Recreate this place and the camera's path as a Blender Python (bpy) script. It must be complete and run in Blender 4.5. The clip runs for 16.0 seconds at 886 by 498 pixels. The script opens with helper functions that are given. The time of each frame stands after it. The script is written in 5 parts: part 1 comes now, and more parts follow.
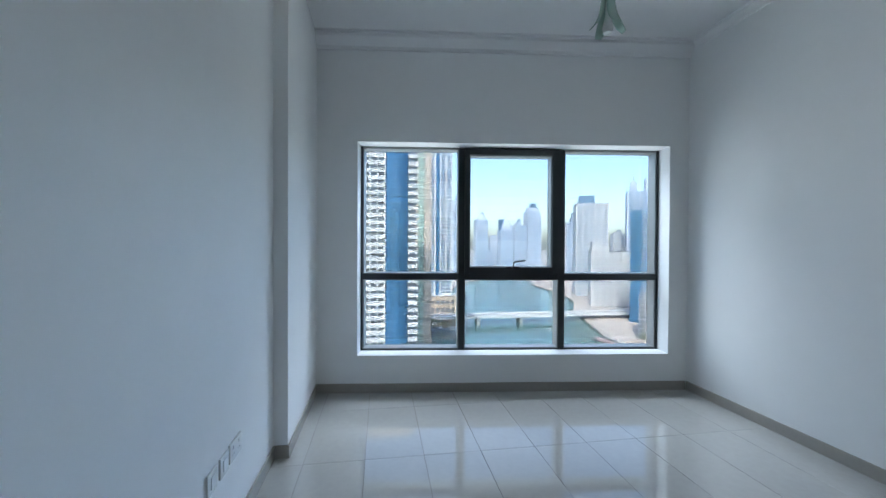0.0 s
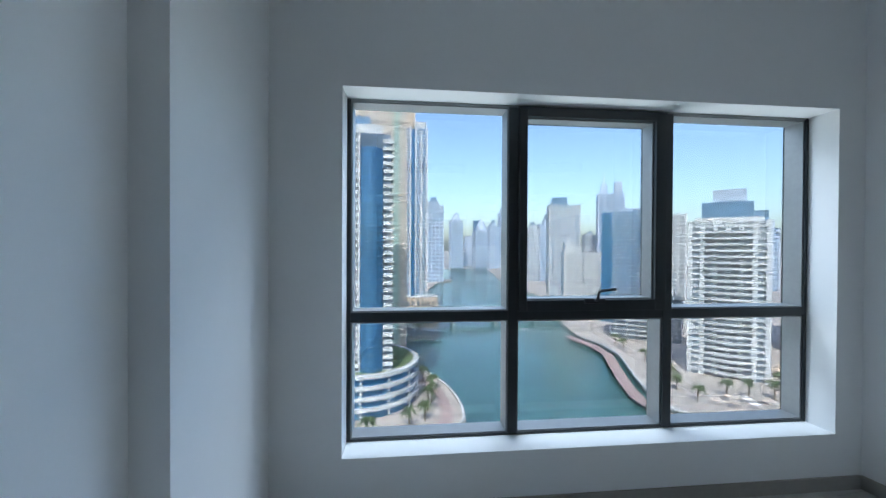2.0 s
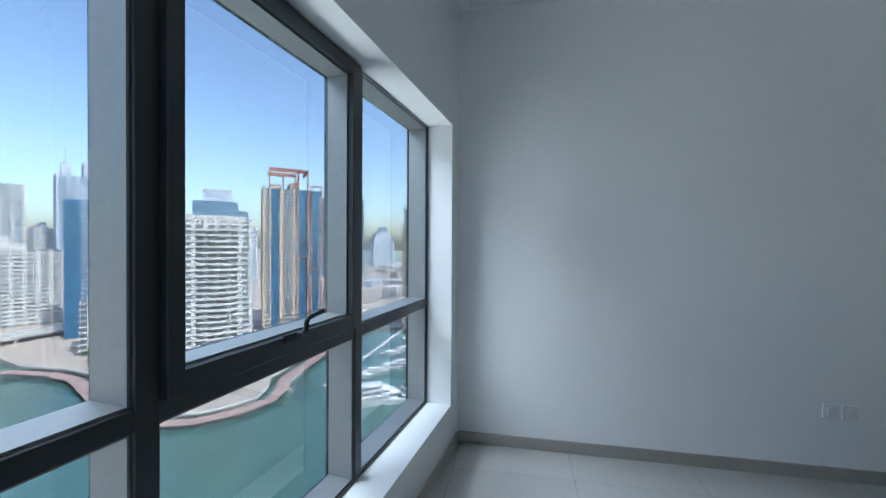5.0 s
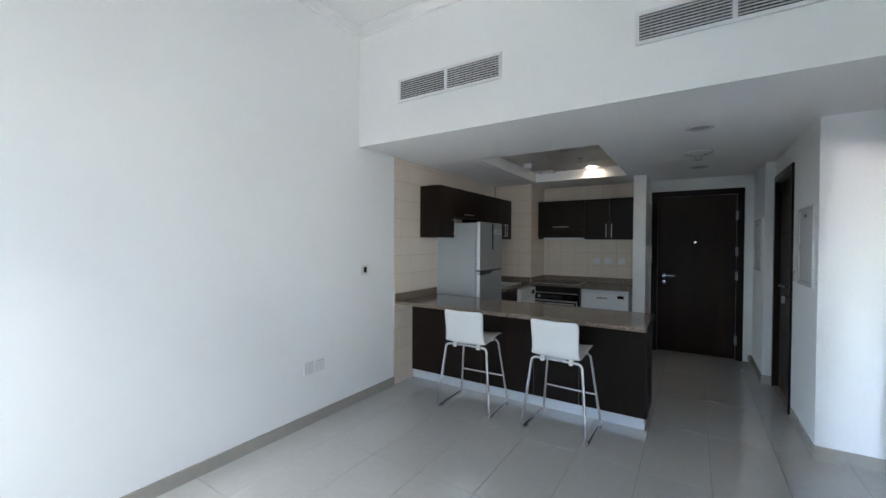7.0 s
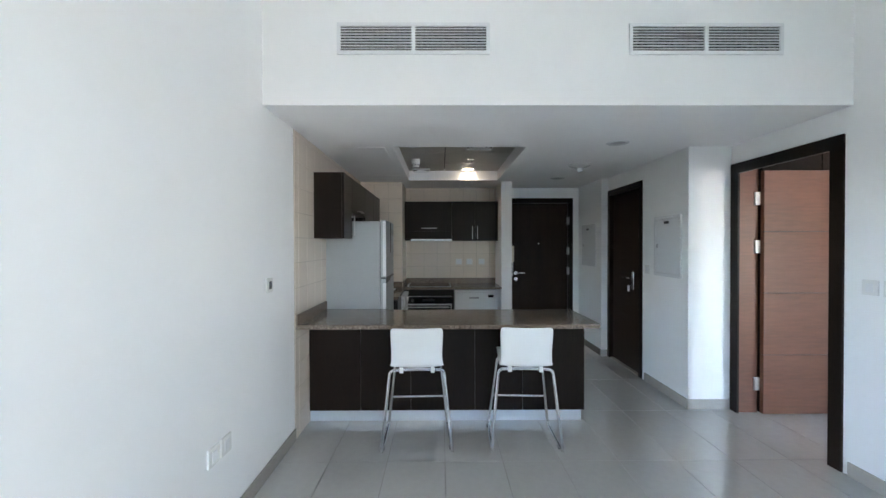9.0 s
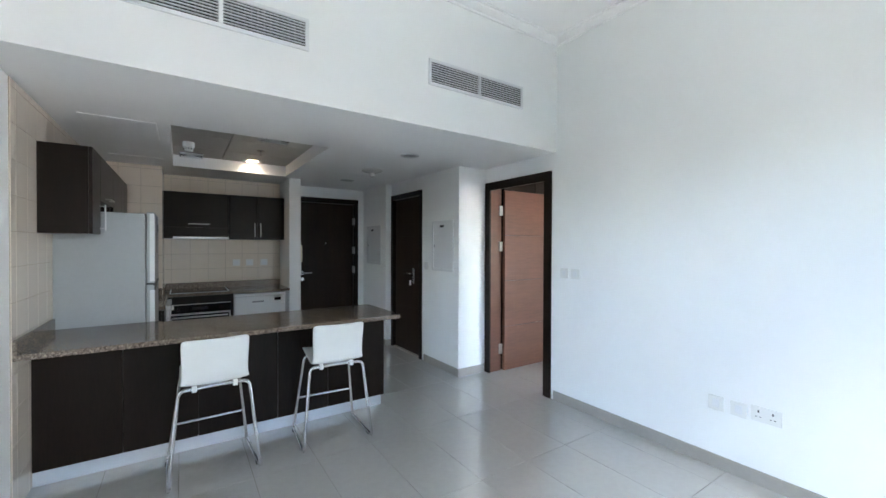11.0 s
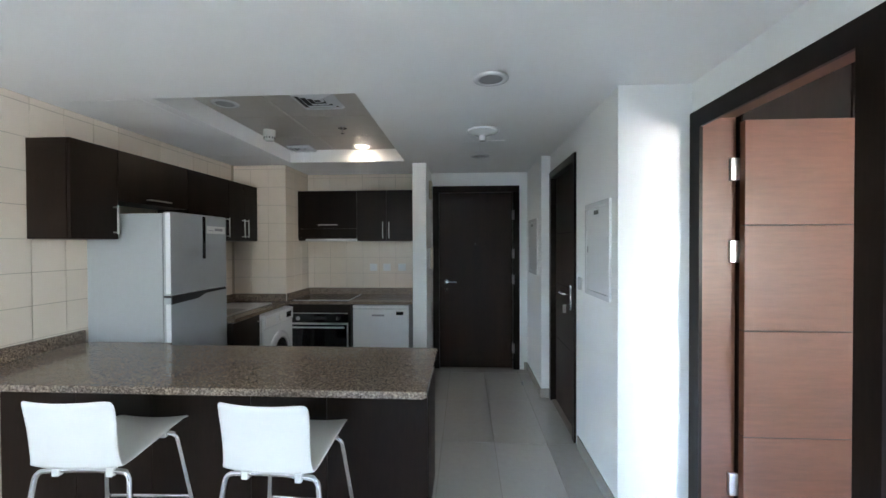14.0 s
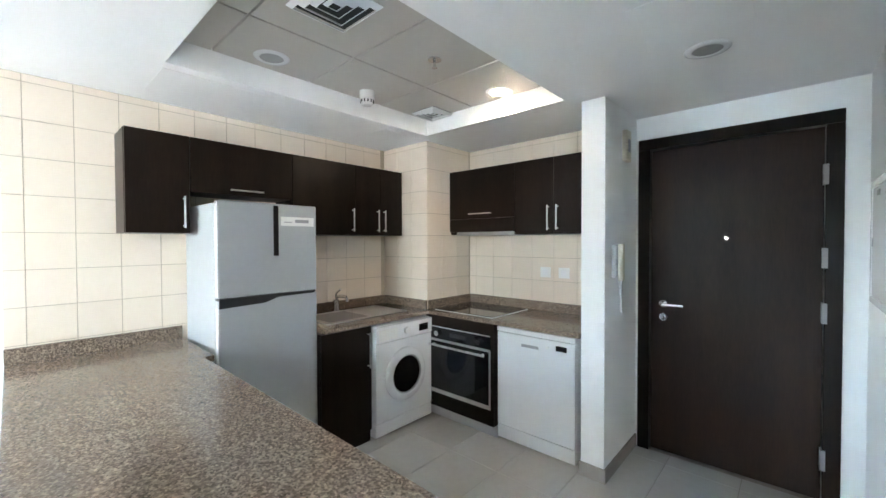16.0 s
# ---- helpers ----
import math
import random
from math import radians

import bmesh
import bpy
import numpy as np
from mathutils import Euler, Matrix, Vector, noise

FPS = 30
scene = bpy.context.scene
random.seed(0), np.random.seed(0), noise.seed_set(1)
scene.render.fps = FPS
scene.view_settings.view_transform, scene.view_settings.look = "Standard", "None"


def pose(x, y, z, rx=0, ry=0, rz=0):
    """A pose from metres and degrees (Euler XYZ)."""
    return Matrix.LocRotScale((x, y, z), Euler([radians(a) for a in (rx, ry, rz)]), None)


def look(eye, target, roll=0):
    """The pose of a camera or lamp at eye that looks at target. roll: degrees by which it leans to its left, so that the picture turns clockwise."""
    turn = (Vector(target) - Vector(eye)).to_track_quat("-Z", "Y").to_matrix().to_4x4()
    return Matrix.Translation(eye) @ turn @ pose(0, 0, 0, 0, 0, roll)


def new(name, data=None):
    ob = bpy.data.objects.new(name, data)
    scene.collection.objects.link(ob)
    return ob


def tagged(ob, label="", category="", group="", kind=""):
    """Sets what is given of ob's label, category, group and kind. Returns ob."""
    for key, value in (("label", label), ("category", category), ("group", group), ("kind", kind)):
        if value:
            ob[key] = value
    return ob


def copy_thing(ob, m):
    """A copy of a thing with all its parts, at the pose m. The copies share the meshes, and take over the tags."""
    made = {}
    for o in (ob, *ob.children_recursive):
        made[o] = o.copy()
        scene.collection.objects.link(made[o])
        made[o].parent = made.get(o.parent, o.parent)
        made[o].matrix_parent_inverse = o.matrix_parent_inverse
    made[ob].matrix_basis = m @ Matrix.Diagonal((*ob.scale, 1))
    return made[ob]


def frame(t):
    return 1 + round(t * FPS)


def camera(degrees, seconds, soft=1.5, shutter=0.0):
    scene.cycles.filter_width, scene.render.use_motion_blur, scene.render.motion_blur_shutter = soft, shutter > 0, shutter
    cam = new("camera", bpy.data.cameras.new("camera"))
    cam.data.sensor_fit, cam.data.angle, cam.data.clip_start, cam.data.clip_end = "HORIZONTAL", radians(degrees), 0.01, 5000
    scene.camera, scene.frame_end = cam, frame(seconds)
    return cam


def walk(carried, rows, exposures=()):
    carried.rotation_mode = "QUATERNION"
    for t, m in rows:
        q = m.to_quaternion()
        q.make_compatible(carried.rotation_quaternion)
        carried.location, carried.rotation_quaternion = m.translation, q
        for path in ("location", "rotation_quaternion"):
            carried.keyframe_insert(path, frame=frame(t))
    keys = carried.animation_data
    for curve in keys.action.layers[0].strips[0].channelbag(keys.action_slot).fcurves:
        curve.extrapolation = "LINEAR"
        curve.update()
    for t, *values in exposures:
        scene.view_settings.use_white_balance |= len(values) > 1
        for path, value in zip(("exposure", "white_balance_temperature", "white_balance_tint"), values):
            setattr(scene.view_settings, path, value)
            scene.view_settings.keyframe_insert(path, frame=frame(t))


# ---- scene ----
cam = camera(97.1, 16.0)
PATH = [
    (0, (-0.177, 0.958, 1.395), (0.136, 2.933, 1.372), 0.3),
    (0.5, (-0.251, 1.395, 1.404), (0.04, 3.373, 1.388), 0.2),
    (1, (-0.267, 1.788, 1.417), (0.03, 3.766, 1.409), 0.3),
    (1.5, (-0.289, 2.167, 1.468), (0.056, 4.137, 1.446), 0.2),
    (2, (-0.328, 2.533, 1.501), (0.111, 4.484, 1.483), 0.3),
    (2.5, (-0.33, 2.864, 1.521), (0.276, 4.77, 1.499), 0.0),
    (3, (-0.319, 3.179, 1.532), (0.469, 5.016, 1.503), 0.0),
    (3.2, (-0.306, 3.287, 1.537), (0.547, 5.096, 1.51), -0.1),
    (5.3, (-0.175, 3.956, 1.491), (1.824, 3.873, 1.475), 0.3),
    (5.5, (-0.208, 4.008, 1.485), (1.751, 3.606, 1.473), 0.2),
    (6, (-0.18, 4.043, 1.446), (1.55, 3.04, 1.447), 0.1),
    (6.5, (-0.04, 3.981, 1.439), (1.393, 2.587, 1.426), 0.1),
    (7, (0.223, 3.92, 1.437), (1.299, 2.235, 1.407), 0.3),
    (7.5, (0.579, 3.905, 1.425), (1.362, 2.065, 1.405), 0.3),
    (8, (0.944, 3.844, 1.421), (1.445, 1.907, 1.406), 0.4),
    (8.2, (1.102, 3.812, 1.424), (1.494, 1.851, 1.407), 0.4),
    (10.3, (2.121, 3.736, 1.452), (1.413, 1.866, 1.418), 0.1),
    (10.5, (2.119, 3.761, 1.422), (1.284, 1.943, 1.402), 0.4),
    (11, (2.018, 3.789, 1.431), (0.906, 2.126, 1.413), 0.2),
    (11.5, (1.755, 3.759, 1.465), (0.592, 2.132, 1.434), 0.1),
    (12, (1.501, 3.615, 1.467), (0.408, 1.94, 1.434), 0.2),
    (12.5, (1.164, 3.39, 1.471), (0.273, 1.599, 1.434), -0.0),
    (13, (0.856, 3.135, 1.482), (0.265, 1.225, 1.444), -0.1),
    (13.5, (0.567, 2.808, 1.48), (0.362, 0.818, 1.445), -0.1),
    (14, (0.321, 2.471, 1.461), (0.434, 0.474, 1.437), -0.2),
    (14.5, (0.099, 2.099, 1.469), (0.563, 0.153, 1.443), -0.2),
    (15, (-0.038, 1.679, 1.465), (0.736, -0.165, 1.437), -0.1),
    (15.5, (-0.103, 1.274, 1.446), (0.912, -0.449, 1.416), -0.2),
    (16, (-0.123, 0.837, 1.445), (1.218, -0.646, 1.408), -0.2),
]
EXPOSURES = [(0, 5.0, 6200, 9), (0.6, 4.82, 6200, 9), (1.5, 4.78, 6150, 9), (3.2, 4.52, 6050, 6), (5.5, 5.0, 6350, 10), (6.0, 5.5, 6650, 12), (7, 6.15, 7000, 13), (8, 6.48, 7050, 13), (11, 6.5, 7100, 13), (13, 6.68, 7100, 11), (14, 6.98, 7100, 12), (15, 7.55, 7050, 11), (16, 8.3, 7100, 11)]
walk(cam, [(t, look(eye, target, roll)) for t, eye, target, roll in PATH], EXPOSURES)

# ---- world and sun ----
SUN_ELEVATION, SUN_AZIMUTH = 52.0, 205.0   # degrees; azimuth clockwise from +y
world = bpy.data.worlds.new("sky")
scene.world = world
world.use_nodes = True
sky = world.node_tree.nodes.new("ShaderNodeTexSky")
sky.sky_type, sky.sun_disc = "NISHITA", False
sky.sun_elevation, sky.sun_rotation = radians(SUN_ELEVATION), radians(SUN_AZIMUTH)
sky.dust_density, sky.air_density, sky.ozone_density = 2.2, 1.0, 2.0
world.node_tree.links.new(sky.outputs[0], world.node_tree.nodes["Background"].inputs[0])
world.node_tree.nodes["Background"].inputs[1].default_value = 0.15
sun = new("sun", bpy.data.lights.new("sun", "SUN"))
sun.data.energy, sun.data.angle, sun.data.color = 2.0, radians(0.5), (1.0, 0.95, 0.87)
sun_way = Vector((math.sin(radians(SUN_AZIMUTH)) * math.cos(radians(SUN_ELEVATION)),
                  math.cos(radians(SUN_AZIMUTH)) * math.cos(radians(SUN_ELEVATION)), math.sin(radians(SUN_ELEVATION))))
sun.matrix_world = look(sun_way * 50, (0, 0, 0))

# unseen added fill lamps, as from high and low sky, sunlit water and quays
def daylight_fill_lamp(name, eye, target, width, height, watts, colour):
    lamp = new(name, bpy.data.lights.new(name, "AREA"))
    lamp.data.shape, lamp.data.size, lamp.data.size_y = "RECTANGLE", width, height
    lamp.data.energy, lamp.data.color = watts, colour
    lamp.matrix_world = look(eye, target)


daylight_fill_lamp("high_sky_fill", (1.2, 6.7, 4.7), (0.98, 3.0, 1.2), 3.2, 1.8, 12.0, (0.78, 0.89, 1.0))
daylight_fill_lamp("water_bounce_fill", (1.6, 13.0, -8.2), (0.95, 4.8, 1.4), 10.0, 5.0, 44.0, (0.88, 0.94, 0.96))
daylight_fill_lamp("low_sky_fill", (-7.2, 20.0, 0.0), (1.1, 4.8, 1.4), 10.0, 14.0, 52.0, (0.84, 0.93, 1.0))


# ---- materials ----
def material(name, color, rough=0.5, metal=0.0, vary=0.06, grain=30.0, bump=0.0, bump_scale=200.0, stretch=(1, 1, 1), per_object=0.0, coat=0.0):
    m = bpy.data.materials.new(name)
    m.use_nodes = True
    nt = m.node_tree
    b = nt.nodes["Principled BSDF"]
    b.inputs["Roughness"].default_value, b.inputs["Metallic"].default_value = rough, metal
    b.inputs["Coat Weight"].default_value = coat
    tc = nt.nodes.new("ShaderNodeTexCoord")
    mp = nt.nodes.new("ShaderNodeMapping")
    mp.inputs["Scale"].default_value = stretch
    nt.links.new(tc.outputs["Object"], mp.inputs[0])
    n1, n2 = nt.nodes.new("ShaderNodeTexNoise"), nt.nodes.new("ShaderNodeTexNoise")
    n1.inputs["Scale"].default_value, n1.inputs["Detail"].default_value = grain, 6
    n2.inputs["Scale"].default_value, n2.inputs["Detail"].default_value = grain / 14, 3
    for n in (n1, n2):
        nt.links.new(mp.outputs[0], n.inputs[0])
    add = nt.nodes.new("ShaderNodeMath")
    add.operation = "ADD"
    nt.links.new(n1.outputs[0], add.inputs[0])
    nt.links.new(n2.outputs[0], add.inputs[1])
    last = add.outputs[0]
    if per_object:
        info = nt.nodes.new("ShaderNodeObjectInfo")
        mul = nt.nodes.new("ShaderNodeMath")
        mul.operation = "MULTIPLY_ADD"
        mul.inputs[1].default_value = per_object
        nt.links.new(info.outputs["Random"], mul.inputs[0])
        nt.links.new(last, mul.inputs[2])
        last = mul.outputs[0]
    rng = nt.nodes.new("ShaderNodeMapRange")
    rng.inputs[1].default_value, rng.inputs[2].default_value = 0.6, 1.4
    rng.inputs[3].default_value, rng.inputs[4].default_value = 1 - vary, 1 + vary
    nt.links.new(last, rng.inputs[0])
    mix = nt.nodes.new("ShaderNodeMix")
    mix.data_type, mix.blend_type = "RGBA", "MULTIPLY"
    mix.inputs[0].default_value = 1
    mix.inputs[6].default_value = (*color, 1)
    nt.links.new(rng.outputs[0], mix.inputs[7])
    nt.links.new(mix.outputs[2], b.inputs["Base Color"])
    if bump:
        n3 = nt.nodes.new("ShaderNodeTexNoise")
        n3.inputs["Scale"].default_value, n3.inputs["Detail"].default_value = bump_scale, 4
        nt.links.new(mp.outputs[0], n3.inputs[0])
        bp = nt.nodes.new("ShaderNodeBump")
        bp.inputs["Strength"].default_value, bp.inputs["Distance"].default_value = bump, 0.002
        nt.links.new(n3.outputs[0], bp.inputs["Height"])
        nt.links.new(bp.outputs[0], b.inputs["Normal"])
    return m


def glow(name, color, strength):
    m = bpy.data.materials.new(name)
    m.use_nodes = True
    b = m.node_tree.nodes["Principled BSDF"]
    b.inputs["Emission Color"].default_value, b.inputs["Emission Strength"].default_value = (*color, 1), strength
    return m


def glass(name, tint):
    m = bpy.data.materials.new(name)
    m.use_nodes = True
    nt = m.node_tree
    nt.nodes.remove(nt.nodes["Principled BSDF"])
    clear, shiny, mix, lw, pw = (nt.nodes.new(k) for k in ("ShaderNodeBsdfTransparent", "ShaderNodeBsdfGlossy", "ShaderNodeMixShader", "ShaderNodeLayerWeight", "ShaderNodeMath"))
    clear.inputs[0].default_value = (*tint, 1)
    shiny.inputs["Roughness"].default_value = 0.02
    lw.inputs[0].default_value = 0.2
    pw.operation = "MULTIPLY_ADD"
    pw.inputs[1].default_value, pw.inputs[2].default_value = 0.3, 0.02
    nt.links.new(lw.outputs["Facing"], pw.inputs[0])
    nt.links.new(pw.outputs[0], mix.inputs[0])
    nt.links.new(clear.outputs[0], mix.inputs[1])
    nt.links.new(shiny.outputs[0], mix.inputs[2])
    nt.links.new(mix.outputs[0], nt.nodes["Material Output"].inputs[0])
    return m


def granite(name):
    m = material(name, (0.2, 0.165, 0.14), 0.12, vary=0.25, grain=60)
    nt = m.node_tree
    b = nt.nodes["Principled BSDF"]
    tc = nt.nodes.new("ShaderNodeTexCoord")
    v = nt.nodes.new("ShaderNodeTexVoronoi")
    v.inputs["Scale"].default_value = 170
    n = nt.nodes.new("ShaderNodeTexNoise")
    n.inputs["Scale"].default_value, n.inputs["Detail"].default_value = 85, 7
    ramp = nt.nodes.new("ShaderNodeValToRGB")
    ramp.color_ramp.interpolation = "LINEAR"
    ramp.color_ramp.elements[0].color, ramp.color_ramp.elements[1].color = (0.035, 0.026, 0.02, 1), (0.4, 0.31, 0.235, 1)
    e = ramp.color_ramp.elements.new(0.45)
    e.color = (0.15, 0.113, 0.088, 1)
    e = ramp.color_ramp.elements.new(0.62)
    e.color = (0.21, 0.165, 0.13, 1)
    sep = nt.nodes.new("ShaderNodeSeparateColor")
    add = nt.nodes.new("ShaderNodeMath")
    add.operation = "MULTIPLY_ADD"
    add.inputs[1].default_value = 0.6
    sub = nt.nodes.new("ShaderNodeMath")
    sub.operation = "SUBTRACT"
    sub.inputs[1].default_value = 0.28
    nt.links.new(tc.outputs["Object"], v.inputs[0])
    nt.links.new(tc.outputs["Object"], n.inputs[0])
    nt.links.new(v.outputs["Color"], sep.inputs[0])
    nt.links.new(sep.outputs[0], add.inputs[0])
    nt.links.new(n.outputs[0], add.inputs[2])
    nt.links.new(add.outputs[0], sub.inputs[0])
    nt.links.new(sub.outputs[0], ramp.inputs[0])
    nt.links.new(ramp.outputs[0], b.inputs["Base Color"])
    return m


PAINT = material("wall_paint", (0.86, 0.865, 0.86), 0.55, vary=0.015, grain=6, bump=0.06, bump_scale=350)
CEILING_PAINT = material("ceiling_paint", (0.86, 0.86, 0.86), 0.7, vary=0.015, grain=5)
FLOOR_TILE = material("polished_porcelain", (0.49, 0.48, 0.455), 0.035, vary=0.05, grain=25, per_object=0.25, coat=0.5)
FLOOR_TILE.node_tree.nodes["Principled BSDF"].inputs["Specular IOR Level"].default_value = 1.0
GROUT = material("grout", (0.24, 0.22, 0.2), 0.9, vary=0.15, grain=60)
SKIRTING = material("skirting_tile", (0.36, 0.335, 0.3), 0.25, vary=0.06, grain=30)
WALL_TILE = material("cream_glazed_tile", (0.74, 0.645, 0.545), 0.1, vary=0.03, grain=8, per_object=0.2)
TILE_GROUT = material("tile_grout", (0.42, 0.36, 0.28), 0.9, vary=0.1)
WENGE = material("wenge_wood", (0.010, 0.0058, 0.0042), 0.3, vary=0.45, grain=22, bump=0.08, bump_scale=60, stretch=(6, 6, 0.6))
DOOR_WOOD = material("brown_door_wood", (0.125, 0.047, 0.024), 0.4, vary=0.25, grain=10, bump=0.06, bump_scale=40, stretch=(0.7, 0.7, 6))
WENGE.node_tree.nodes["Principled BSDF"].inputs["Specular IOR Level"].default_value = 0.14
WENGE_LEAF = material("wiped_wenge_veneer", (0.021, 0.0115, 0.008), 0.4, vary=0.4, grain=22, bump=0.06, bump_scale=60, stretch=(6, 6, 0.6))
lnt = WENGE_LEAF.node_tree
lt, ln, lr = lnt.nodes.new("ShaderNodeTexCoord"), lnt.nodes.new("ShaderNodeTexNoise"), lnt.nodes.new("ShaderNodeMapRange")
ln.inputs["Scale"].default_value, ln.inputs["Detail"].default_value, ln.inputs["Distortion"].default_value = 1.6, 1, 0.0
lr.inputs[1].default_value, lr.inputs[2].default_value, lr.inputs[3].default_value, lr.inputs[4].default_value = 0.35, 0.65, 0.32, 0.38
lnt.links.new(lt.outputs["Object"], ln.inputs[0])
lnt.links.new(ln.outputs[0], lr.inputs[0])
WENGE_LEAF.node_tree.nodes["Principled BSDF"].inputs["Specular IOR Level"].default_value = 0.14
lnt.links.new(lr.outputs[0], lnt.nodes["Principled BSDF"].inputs["Roughness"])
GRANITE = granite("brown_granite")
STEEL = material("brushed_steel", (0.62, 0.62, 0.62), 0.3, 1.0, vary=0.06, grain=60, stretch=(1, 1, 12))
CHROME = material("chrome", (0.72, 0.72, 0.73), 0.12, 1.0, vary=0.03)
FRIDGE_SKIN = material("silver_lacquer", (0.42, 0.44, 0.45), 0.35, 0.55, vary=0.03, grain=40)
FRIDGE_SIDE = material("grey_fridge_side", (0.4, 0.42, 0.43), 0.45, 0.1, vary=0.03, grain=40, bump=0.1)
WHITE_PLASTIC = material("white_plastic", (0.8, 0.8, 0.78), 0.18, vary=0.015, grain=10)
CREAM_PLASTIC = material("aged_cream_plastic", (0.68, 0.63, 0.5), 0.3, vary=0.03, grain=10)
WHITE_ENAMEL = material("white_enamel", (0.78, 0.79, 0.8), 0.25, vary=0.015, grain=10)
GREY_PLASTIC = material("grey_plastic", (0.3, 0.3, 0.31), 0.4)
BLACK_GLASS = material("black_glass", (0.008, 0.008, 0.009), 0.05)
BLACK_PLASTIC = material("black_plastic", (0.012, 0.012, 0.013), 0.35)
FRAME_METAL = material("dark_window_frame", (0.035, 0.04, 0.043), 0.35, 0.2, vary=0.08)
ALUMINIUM = material("grey_aluminium", (0.3, 0.31, 0.31), 0.42, 0.5, vary=0.08)
KICK = material("aluminium_plinth", (0.6, 0.62, 0.64), 0.3, 0.8, vary=0.05, stretch=(1, 1, 10))
GRID_TILE = material("ceiling_tile", (0.5, 0.47, 0.43), 0.5, vary=0.03, grain=20)
# Near-black that stands in for the shade inside gaps, grooves and ducts.
SHADOW_GAP = material("gap_shade_black", (0.03, 0.03, 0.03), 0.8)
SHADE_GLASS = material("frosted_green_glass", (0.3, 0.42, 0.36), 0.25, vary=0.05)
# Strong tint put into the glass to dim the bright outside view.
PANE = glass("dimmed_window_pane", (0.235, 0.247, 0.252))
LAMP_GLOW = glow("lamp_glow", (1.0, 0.84, 0.66), 0.6)


# ---- builders ----
def box(bm, x0, x1, y0, y1, z0, z1, bevel=0.0):
    vs = [bm.verts.new((x, y, z)) for z in (z0, z1) for y in (y0, y1) for x in (x0, x1)]
    fs = [bm.faces.new([vs[i] for i in f]) for f in ((0, 2, 3, 1), (4, 5, 7, 6), (0, 1, 5, 4), (2, 6, 7, 3), (0, 4, 6, 2), (1, 3, 7, 5))]
    if bevel:
        es = list({e for f in fs for e in f.edges})
        bmesh.ops.bevel(bm, geom=es, offset=bevel, segments=2, affect="EDGES", profile=0.5)
    return bm


def boxes(*list_of, bevel=0.0):
    bm = bmesh.new()
    for b in list_of:
        box(bm, *b, bevel=bevel)
    return bm


def disc(bm, c, r, h, axis="z", r2=None, seg=24):
    """A capped tapered cylinder from c along an axis."""
    turn = {"z": Matrix(), "x": Matrix.Rotation(radians(90), 4, "Y"), "y": Matrix.Rotation(radians(-90), 4, "X")}[axis]
    bmesh.ops.create_cone(bm, cap_ends=True, segments=seg, radius1=r, radius2=r if r2 is None else r2, depth=h,
                          matrix=Matrix.Translation(c) @ turn @ Matrix.Translation((0, 0, h / 2)))
    return bm


def lathe(bm, c, profile, seg=28):
    rings = []
    for r, z in profile:
        rings.append([bm.verts.new((c[0] + r * math.cos(2 * math.pi * i / seg), c[1] + r * math.sin(2 * math.pi * i / seg), c[2] + z)) for i in range(seg)])
    for a, b in zip(rings, rings[1:]):
        for i in range(seg):
            bm.faces.new((a[i], a[(i + 1) % seg], b[(i + 1) % seg], b[i]))
    return bm


def tube(bm, pts, r, seg=10):
    """A round bar along a line of points."""
    pts = [Vector(p) for p in pts]
    rings = []
    for i, p in enumerate(pts):
        d = (pts[min(i + 1, len(pts) - 1)] - pts[max(i - 1, 0)]).normalized()
        u = d.cross(Vector((0.31, 0.77, 0.55))).normalized()
        v = d.cross(u)
        rings.append([bm.verts.new(p + r * (math.cos(2 * math.pi * k / seg) * u + math.sin(2 * math.pi * k / seg) * v)) for k in range(seg)])
    for a, b in zip(rings, rings[1:]):
        for k in range(seg):
            bm.faces.new((a[k], a[(k + 1) % seg], b[(k + 1) % seg], b[k]))
    bm.faces.new(rings[0][::-1])
    bm.faces.new(rings[-1])
    return bm


def rounded(pts, r, n=5):
    """A line of points with its corners rounded."""
    pts = [Vector(p) for p in pts]
    out = [pts[0]]
    for a, b, c in zip(pts, pts[1:], pts[2:]):
        p, q = b + (a - b).normalized() * r, b + (c - b).normalized() * r
        out += [p.lerp(b, k / n).lerp(b.lerp(q, k / n), k / n) for k in range(n + 1)]
    return out + [pts[-1]]


def prism(bm, pts, z0, z1):
    lo, hi = [bm.verts.new((x, y, z0)) for x, y in pts], [bm.verts.new((x, y, z1)) for x, y in pts]
    n = len(pts)
    for i in range(n):
        bm.faces.new((lo[i], lo[(i + 1) % n], hi[(i + 1) % n], hi[i]))
    bm.faces.new(lo[::-1])
    bm.faces.new(hi)
    return bm


def finish(name, bm, mat, smooth=False):
    bmesh.ops.recalc_face_normals(bm, faces=bm.faces)
    me = bpy.data.meshes.new(name)
    bm.to_mesh(me)
    bm.free()
    me.materials.append(mat)
    if smooth:
        for p in me.polygons:
            p.use_smooth = True
        me.set_sharp_from_angle(angle=radians(40))
    return me


def structure(name, bm, mat, label=""):
    return tagged(new(name, finish(name, bm, mat)), label, "", "", "structure")


def thing(name, base, label, category, group=""):
    ob = tagged(new(name), label, category, group)
    ob.location = base
    return ob


def base_of(ob):
    p = Vector()
    while ob:
        p += ob.location
        ob = ob.parent
    return p


def part(name, bm, mat, parent, label="", smooth=False):
    """Links a bmesh, given in world places, as one mesh under a thing or a part."""
    bmesh.ops.translate(bm, verts=bm.verts, vec=-base_of(parent))
    ob = new(name, finish(name, bm, mat, smooth))
    ob.parent = parent
    if label:
        ob["label"] = label
    return ob


